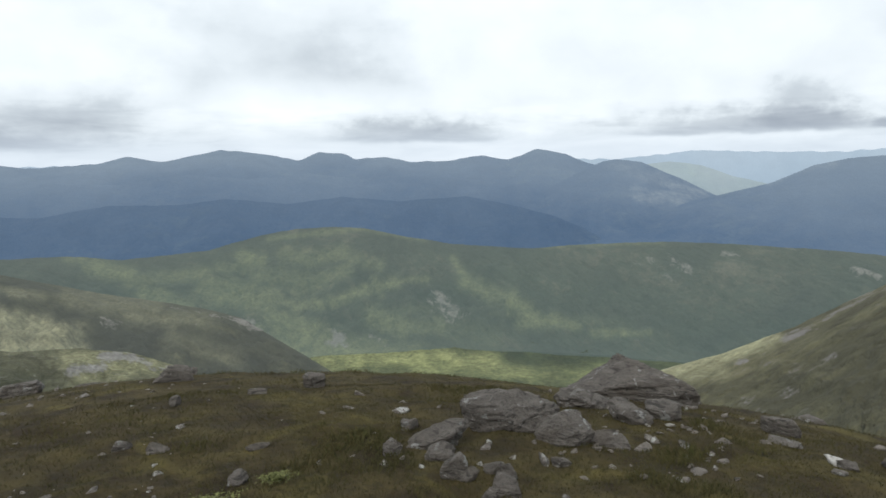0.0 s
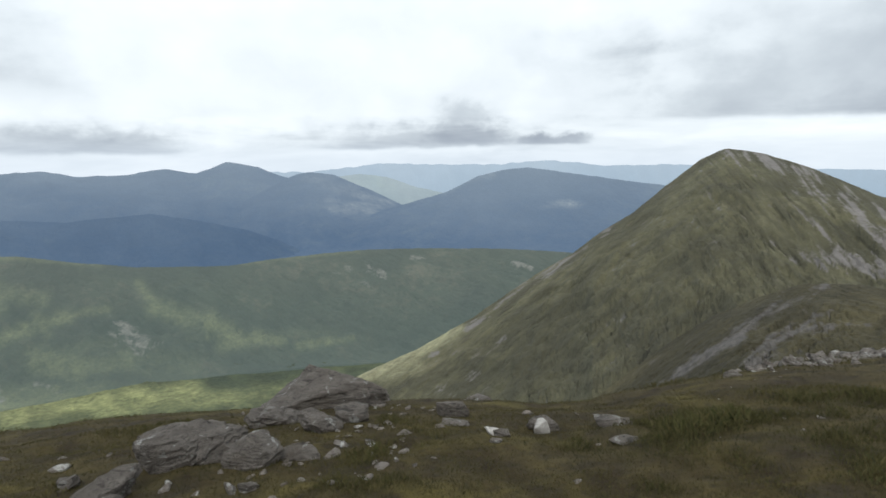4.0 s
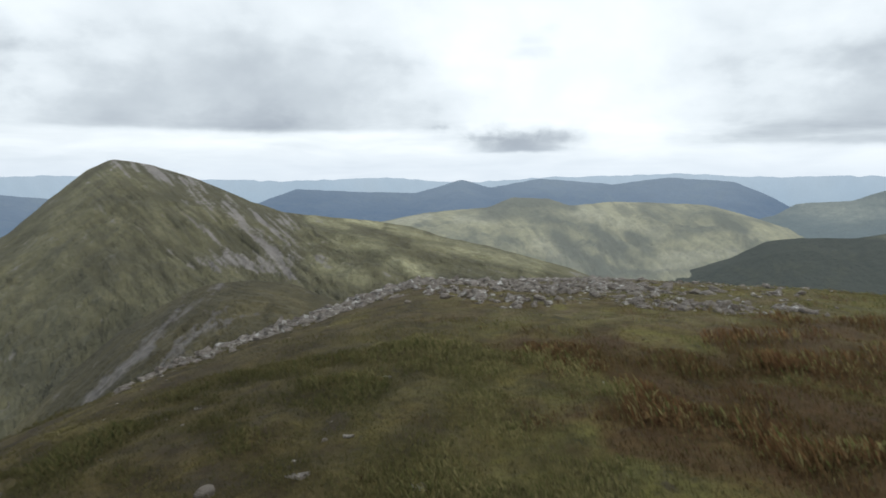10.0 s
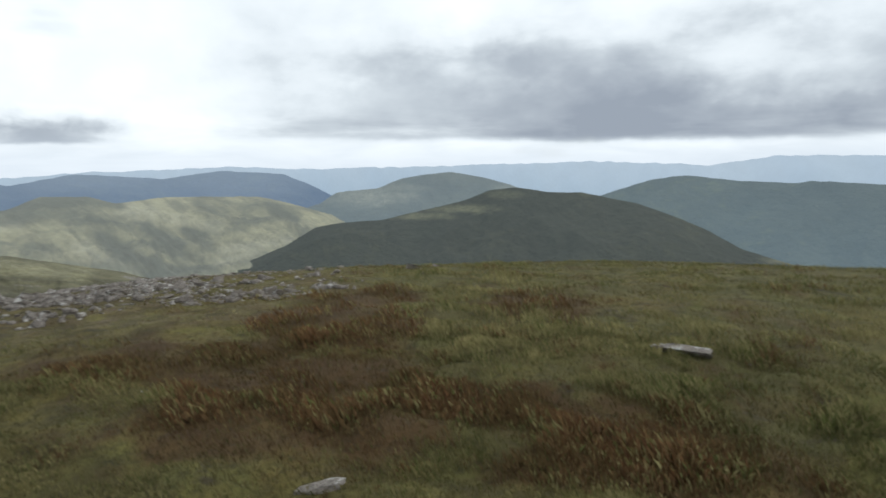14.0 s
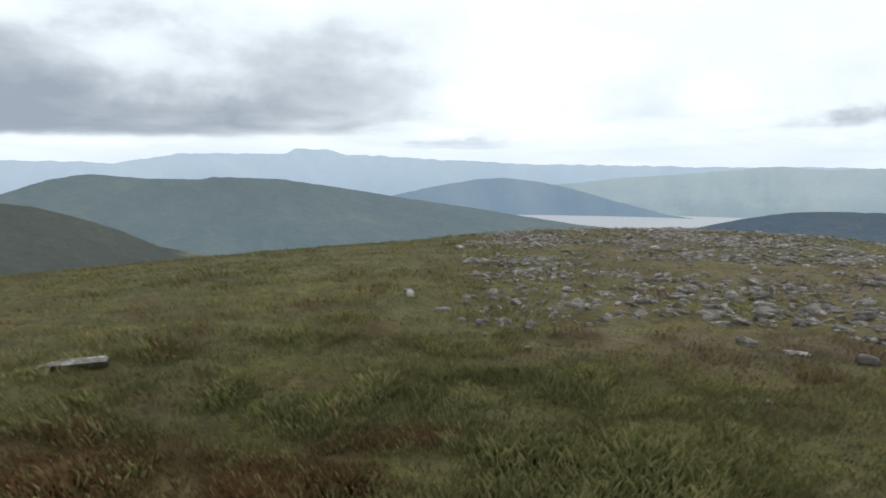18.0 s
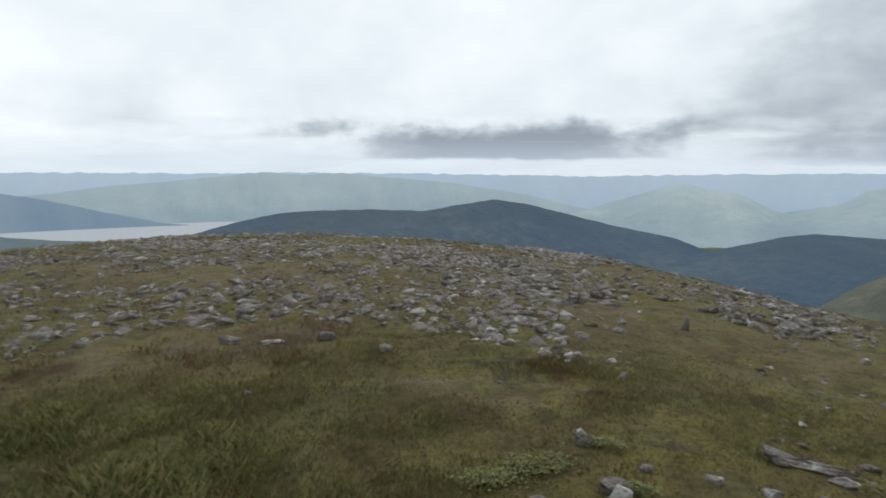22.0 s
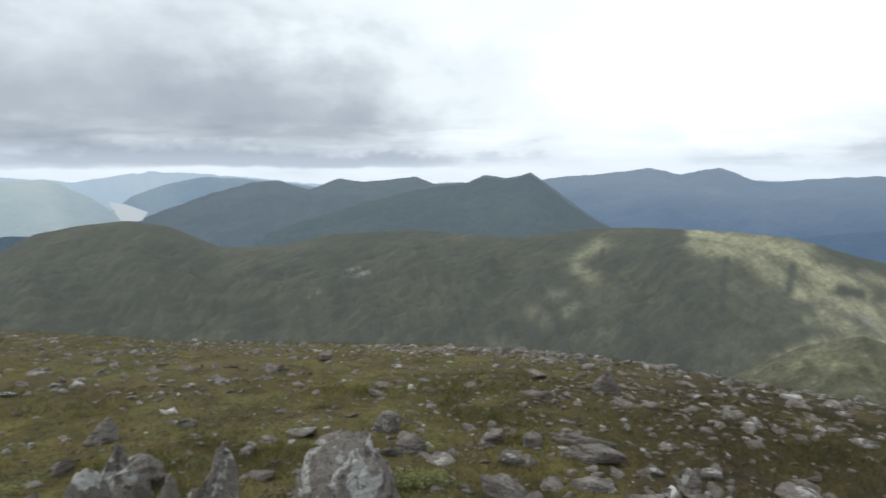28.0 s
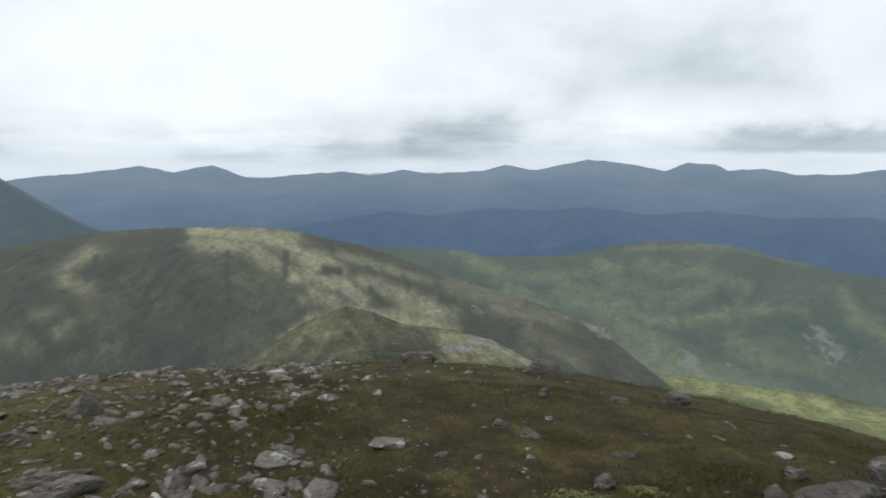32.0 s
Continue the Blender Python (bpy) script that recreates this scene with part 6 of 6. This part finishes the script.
def craggy_shape(seed, level, fin, bedded=True):
    """A weathered stone of 1 m each way on z = 0: knobbly with joints, or a fin grooved along its length."""
    rng = np.random.default_rng(seed)
    bm = bmesh.new()
    bmesh.ops.create_icosphere(bm, subdivisions=level, radius=0.75)
    v = np.array([w.co[:] for w in bm.verts])
    f = np.array([[w.index for w in face.verts] for face in bm.faces])
    bm.free()
    if bedded:
        v[:, :2] *= np.where(v[:, 2] < 0, np.minimum(1 / np.sqrt(np.maximum(1 - (v[:, 2] / 0.75)**2, 0.05)), 1.5), 1)[:, None]
    for k in range(9 if fin else 12):
        d = rng.normal(0, 1, 3) * ((1, 1, 0.35) if fin else (1, 1, 0.8))
        d /= np.linalg.norm(d)
        over = np.maximum(v @ d - rng.uniform(0.3, 0.56), 0)
        v = v - over[:, None] * d * (0.9 if fin else 0.8)
    x, y, z = v.T
    s = seed * 0.37
    if fin:
        grow = 1 + 0.09 * fractal(x * 5 + s, y * 5, z * 0.7, 4, True) + 0.10 * fractal(x * 2 + s, y * 2, z * 2, 3)
        v[:, :2] *= (1.0 - 0.42 * np.clip(z + 0.3, 0, 1))[:, None]
    else:
        grow = 1 + 0.20 * fractal(x * 1.9 + s, y * 1.9, z * 1.9, 3) + 0.10 * fractal(x * 3.6 + s, y * 3.6, z * 5, 4, True) + 0.035 * fractal(x * 12 + s, y * 12, z * 14, 3, True)
    for k in range(5):
        d = rng.normal(0, 1, 3) * ((1, 0.6, 0.15) if fin else (1, 1, 1))
        d /= np.linalg.norm(d)
        gap = np.abs(v @ d - rng.uniform(-0.4, 0.4) + 0.06 * fractal(x * 3 + k, y * 3 + s, z * 3, 2))
        grow = grow - 0.06 * np.exp(-(gap / 0.03)**2)
    v = v * grow[:, None]
    low, high = np.percentile(v, (3, 97), axis=0)
    v = (v - (low + high) / 2) / (high - low)
    v[:, 2] += 0.5
    return v, f


def place_crags():
    homes = HOMES
    rng = random.Random(21)
    for k, (b, r, wide, deep, high, aside, kind, home) in enumerate(HEROES):
        v, f = craggy_shape(700 + k, 6 if wide > 0.42 else 5 if wide > 0.17 else 4, kind == "f", kind != "f" and home != 2)
        sink = 0.28 if kind != "f" else 0.2
        v[:, 0] += ((2.0 * aside + 0.05 if home in (1, 2) else aside) / wide) * np.clip((v[:, 2] - sink) / (1 - sink), 0, 1)
        if kind == "f" or home == 2:
            v[:, 0] *= 1.15 - 0.5 * np.clip(v[:, 2], 0, 1)**2
            v[:, 1] *= 1.15 - 0.4 * np.clip(v[:, 2], 0, 1)
            v[:, 1] += 0.35 * np.clip(v[:, 2] - 0.2, 0, 1)
        if wide > 0.9:
            v[:, :2] *= (1.3 - 0.55 * np.clip(v[:, 2], 0, 1)**1.5)[:, None]          # the long hump of the outcrop's top
        name = "boulder" if wide > 0.22 else "stone"
        if home >= 0:
            name = "main_slab" if wide > 0.4 else "leaning_fin" if kind == "f" else "knobbly_block" if wide > 0.2 else "loose_block"
        ob = raw_mesh(name, v, f, SPOTTED if home in (1, 2) else DARK_ROCK if b > 325 or b < 75 else ROCK, smooth=True)
        deeper = 0.16 if wide > 0.9 else 0.0
        p = compass(b, r, height_at(b, r) - high * sink / (1 - sink) * 0.9 - deeper)
        tip = 0.10 if kind != "f" else 0.05
        size = 0.82 if home < 0 else 1.0
        turn = Euler((rng.uniform(-tip, tip), rng.uniform(-tip, tip), radians(-b)))
        ob.matrix_world = Matrix.LocRotScale(p, turn, Vector((wide * size, deep * size, (high * min(1.0, size) + deeper) / (1 - sink))))
        if home >= 0:
            if home not in homes:
                o = OUTCROPS[home]
                q = compass(b, r, height_at(b, r))
                homes[home] = tagged(new("rock_outcrop"), o[4], "rock outcrop")
                homes[home].location = q
                bpy.context.view_layer.update()
            ob.parent = homes[home]
            ob.matrix_parent_inverse = homes[home].matrix_world.inverted()
        elif name == "boulder":
            tagged(ob, "knobbly grey boulder patched with white lichen, bedded in the turf", "boulder", "boulders on the summit")
        else:
            tagged(ob, "small weathered grey stone bedded in the turf", "stone", "stones on the summit")


place_crags()


def scatter_rubble(name, label, count, seed, lo, hi, near, far, size, tilt=0.5):
    """Loose stones too many to count, joined: between the bearings lo and hi, from near to far shares of the way to the brow."""
    rng = np.random.default_rng(seed)
    shapes = [rock_shape(500 + k, 2, 1.0, 10) for k in range(10)]
    plain = [rock_shape(540 + k, 1, 1.0, 8) for k in range(10)]
    n = count * 6
    b = rng.uniform(lo, hi, n)
    reach = 2.83 / np.tan(np.radians(round_table(BROW, b)))
    r = np.sqrt(rng.uniform(near**2, far**2, n)) * reach
    x, y = r * np.sin(np.radians(b)), r * np.cos(np.radians(b))
    patch = fractal(x * 0.45, y * 0.45, 0 * x + seed * 1.7, 3)
    edge = np.minimum(1.0, np.minimum(b - lo, hi - b) / 8)
    ok = np.flatnonzero(rng.random(n) < np.clip(0.45 + 2.0 * patch, 0.05, 1) * edge)[:count]
    b, r, x, y = b[ok], r[ok], x[ok], y[ok]
    z = ground_height(b, r)
    vs, fs, start = [], [], 0
    for k in range(len(ok)):
        v, f = (shapes if r[k] < 8 else plain)[rng.integers(10)]
        w = size * math.exp(min(1.0, rng.normal(0, 0.45)))
        s = np.array([w, w * rng.uniform(0.5, 0.95), w * rng.uniform(0.25, 0.55)])
        m = np.array(Euler((rng.normal(0, tilt * 0.6), rng.normal(0, tilt * 0.6), rng.uniform(0, 6.28))).to_matrix())
        vs.append((v * s) @ m.T + (x[k], y[k], z[k] - (0.35 if tilt > 0.65 else 0.5) * s[2]))
        fs.append(f + start)
        start += len(v)
    ob = raw_mesh(name, np.concatenate(vs), np.concatenate(fs), ROCK, smooth=False)
    return tagged(ob, label, "rubble", kind="stuff")


scatter_rubble("rubble_field", "grey frost-shattered stones strewn over the summit", 10500, 1, 168, 228, 0.29, 1.0, 0.11, 0.6)
scatter_rubble("rubble_band", "band of upright grey stones along the brow", 800, 2, 216, 246, 0.55, 1.0, 0.11, 1.0)
scatter_rubble("rubble_wall", "tumbled grey stones along the edge of the summit", 1900, 3, 50, 82, 0.80, 1.02, 0.13, 1.1)
scatter_rubble("rubble_slope", "loose grey stones below the brow", 2300, 4, 72, 110, 0.56, 1.0, 0.11, 0.7)
scatter_rubble("rubble_crest", "upright grey slabs crowning the edge", 220, 9, 62, 80, 0.90, 1.01, 0.24, 1.3)
scatter_rubble("rubble_turf", "small grey stones scattered in the turf", 2000, 5, 232, 340, 0.30, 1.0, 0.055, 0.6)
scatter_rubble("rubble_clumps", "clumps of grey stones bedded in the mossy turf", 1000, 15, 244, 322, 0.28, 1.0, 0.095, 0.55)
scatter_rubble("gravel_patches", "fine grey gravel on bare peaty soil", 1500, 16, 240, 345, 0.28, 0.9, 0.025, 0.6)
scatter_rubble("rubble_outcrop", "small broken stones round the outcrop", 150, 6, 344, 388, 0.36, 0.9, 0.06, 0.7)
scatter_rubble("pebbles_in_grass", "few small stones in the grass", 70, 8, 30, 165, 0.25, 0.9, 0.05, 0.5)


# ------------------------------------------------------------ grass
def sow(name, label, count, seed, near, far, power):
    """Blades of grass in tufts, joined, with their colour by the plants' kind; shade between tussocks and cloud shade
    are put into it.
    """
    rng = np.random.default_rng(seed)
    b = rng.uniform(0, 360, count)
    r = near * (far / near) ** (rng.random(count) ** power)
    x, y = r * np.sin(np.radians(b)), r * np.cos(np.radians(b))
    clump = fractal(x * 2.4, y * 2.4, 0 * x + 40, 3)
    keep = rng.random(count) < np.clip(0.7 + 0.9 * clump, 0.35, 1)
    b, r, x, y, clump = b[keep], r[keep], x[keep], y[keep], clump[keep]
    rust, lush, stony = cover_at(b, r)
    keep = rng.random(len(b)) > stony * 0.8
    b, r, x, y, clump, rust, lush, stony = (q[keep] for q in (b, r, x, y, clump, rust, lush, stony))
    n = len(b)
    z = ground_height(b, r)
    dry = np.clip((np.mod(b, 360) - 72) / 25, 0, 1) * np.clip((218 - np.mod(b, 360)) / 20, 0, 1)
    tall = (0.020 + 0.055 * np.maximum(lush, rust * 0.9) * np.clip(0.6 + 1.8 * clump, 0.15, 1.8)) * rng.uniform(0.55, 1.35, n) * (0.8 + 0.45 * dry)
    wide = 0.0006 + 0.00014 * r
    face = rng.uniform(0, 2 * np.pi, n)
    lean = rng.uniform(0.1, 0.65, n) * tall
    way = rng.normal(1.6, 1.0, n) + (1 - dry) * rng.normal(0, 1.5, n)          # the wind has combed the long grass
    dx, dy = np.cos(face) * wide, np.sin(face) * wide
    lx, ly = np.cos(way) * lean, np.sin(way) * lean
    v = np.empty((n, 4, 3))
    v[:, 0] = np.stack([x - dx, y - dy, z - 0.01], -1)
    v[:, 1] = np.stack([x + dx, y + dy, z - 0.01], -1)
    v[:, 2] = np.stack([x + dx * 0.7 + lx * 0.35, y + dy * 0.7 + ly * 0.35, z + tall * 0.62], -1)
    v[:, 3] = np.stack([x + lx, y + ly, z + tall], -1)
    base = np.arange(n)[:, None] * 4
    f = np.concatenate([base + [0, 1, 2], base + [0, 2, 3]])
    ob = raw_mesh(name, v.reshape(-1, 3), f, BLADE, smooth=False)
    mixv = rng.random(n)
    straw, green, brown, red = (np.array(c) for c in ((0.235, 0.208, 0.092), (0.10, 0.115, 0.033), (0.15, 0.127, 0.045), (0.096, 0.043, 0.019)))
    col = np.where((mixv < 0.5 * lush + 0.12)[:, None], green, brown)
    pale = spots_at(b, r, STRAW_SPOTS, 33)
    col = np.where((mixv > 1 - (0.16 + 0.36 * dry + 0.4 * pale) * np.clip(0.7 + clump * 1.6, 0, 1))[:, None], straw, col)
    col = np.where((rng.random(n) < rust * 0.85)[:, None], np.where((rng.random(n) < 0.3)[:, None], np.array((0.14, 0.070, 0.029)), red), col)
    # painted shade: darker between tussocks and on the cloud-shaded side
    col = col * ((0.82 + 0.10 * dry + 0.75 * np.clip(clump, -0.5, 0.6)) * (1 - 0.64 * shaded_turf_at(b, r)))[:, None] * rng.uniform(0.85, 1.15, n)[:, None]
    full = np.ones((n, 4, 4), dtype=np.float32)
    full[:, :, :3] = col[:, None] * np.array([0.68, 0.68, 0.95, 1.12])[None, :, None]      # darker at the root, paler at the tip
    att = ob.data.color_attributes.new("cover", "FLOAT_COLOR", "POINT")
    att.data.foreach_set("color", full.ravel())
    return tagged(ob, label, "grass", kind="stuff")


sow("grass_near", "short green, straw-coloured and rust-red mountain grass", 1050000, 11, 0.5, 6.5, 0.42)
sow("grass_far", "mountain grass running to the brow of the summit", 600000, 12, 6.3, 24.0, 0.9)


# ------------------------------------------------------------ low plants
def leaf_material():
    m, n, shader, out, place = material("pale_green_leaves", 0.7)
    col = n.mix(place.outputs["Random Per Island"], (0.075, 0.085, 0.025), (0.175, 0.18, 0.065))
    n.link(col, shader.inputs["Base Color"])
    return m


LEAF = leaf_material()


def plant(b, r, wide, seed):
    """A low spreading alpine plant: a mat of small oval leaves on the turf."""
    rng = np.random.default_rng(seed)
    n = int(900 * wide / 0.3)
    along, across = rng.normal(0, wide * 0.30, n), rng.normal(0, wide * 0.16, n)
    away = radians(b)
    x = r * math.sin(away) + along * math.cos(away) + across * math.sin(away)
    y = r * math.cos(away) - along * math.sin(away) + across * math.cos(away)
    rr, bb = np.hypot(x, y), np.degrees(np.arctan2(x, y))
    z = ground_height(bb, rr) + rng.uniform(0.015, 0.06, n)
    turn, size, dip = rng.uniform(0, 2 * np.pi, n), rng.uniform(0.005, 0.011, n), rng.normal(0.1, 0.4, n)
    ux, uy = np.cos(turn) * size, np.sin(turn) * size
    v = np.empty((n, 4, 3))
    v[:, 0] = np.stack([x - ux, y - uy, z - dip * size], -1)
    v[:, 1] = np.stack([x + uy * 0.6, y - ux * 0.6, z + 0.003], -1)
    v[:, 2] = np.stack([x + ux, y + uy, z + dip * size], -1)
    v[:, 3] = np.stack([x - uy * 0.6, y + ux * 0.6, z + 0.003], -1)
    o = Vector((r * math.sin(away), r * math.cos(away), height_at(b, r)))
    ob = raw_mesh("alpine_plant", v.reshape(-1, 3) - np.array(o), np.arange(n * 4).reshape(n, 4), LEAF, smooth=False)
    ob.location = o
    tagged(ob, "low mat of pale yellow-green leaves in the turf", "plant", "alpine plants", "stuff")


for k, spot in enumerate([(247.5, 4.2, 0.46), (218.8, 3.65, 0.32), (224.2, 4.0, 0.22), (214.5, 3.5, 0.30), (282.2, 3.58, 0.30), (227.4, 3.45, 0.13), (339.5, 3.5, 0.20), (345.0, 3.65, 0.14)]):
    plant(*spot, 900 + k)
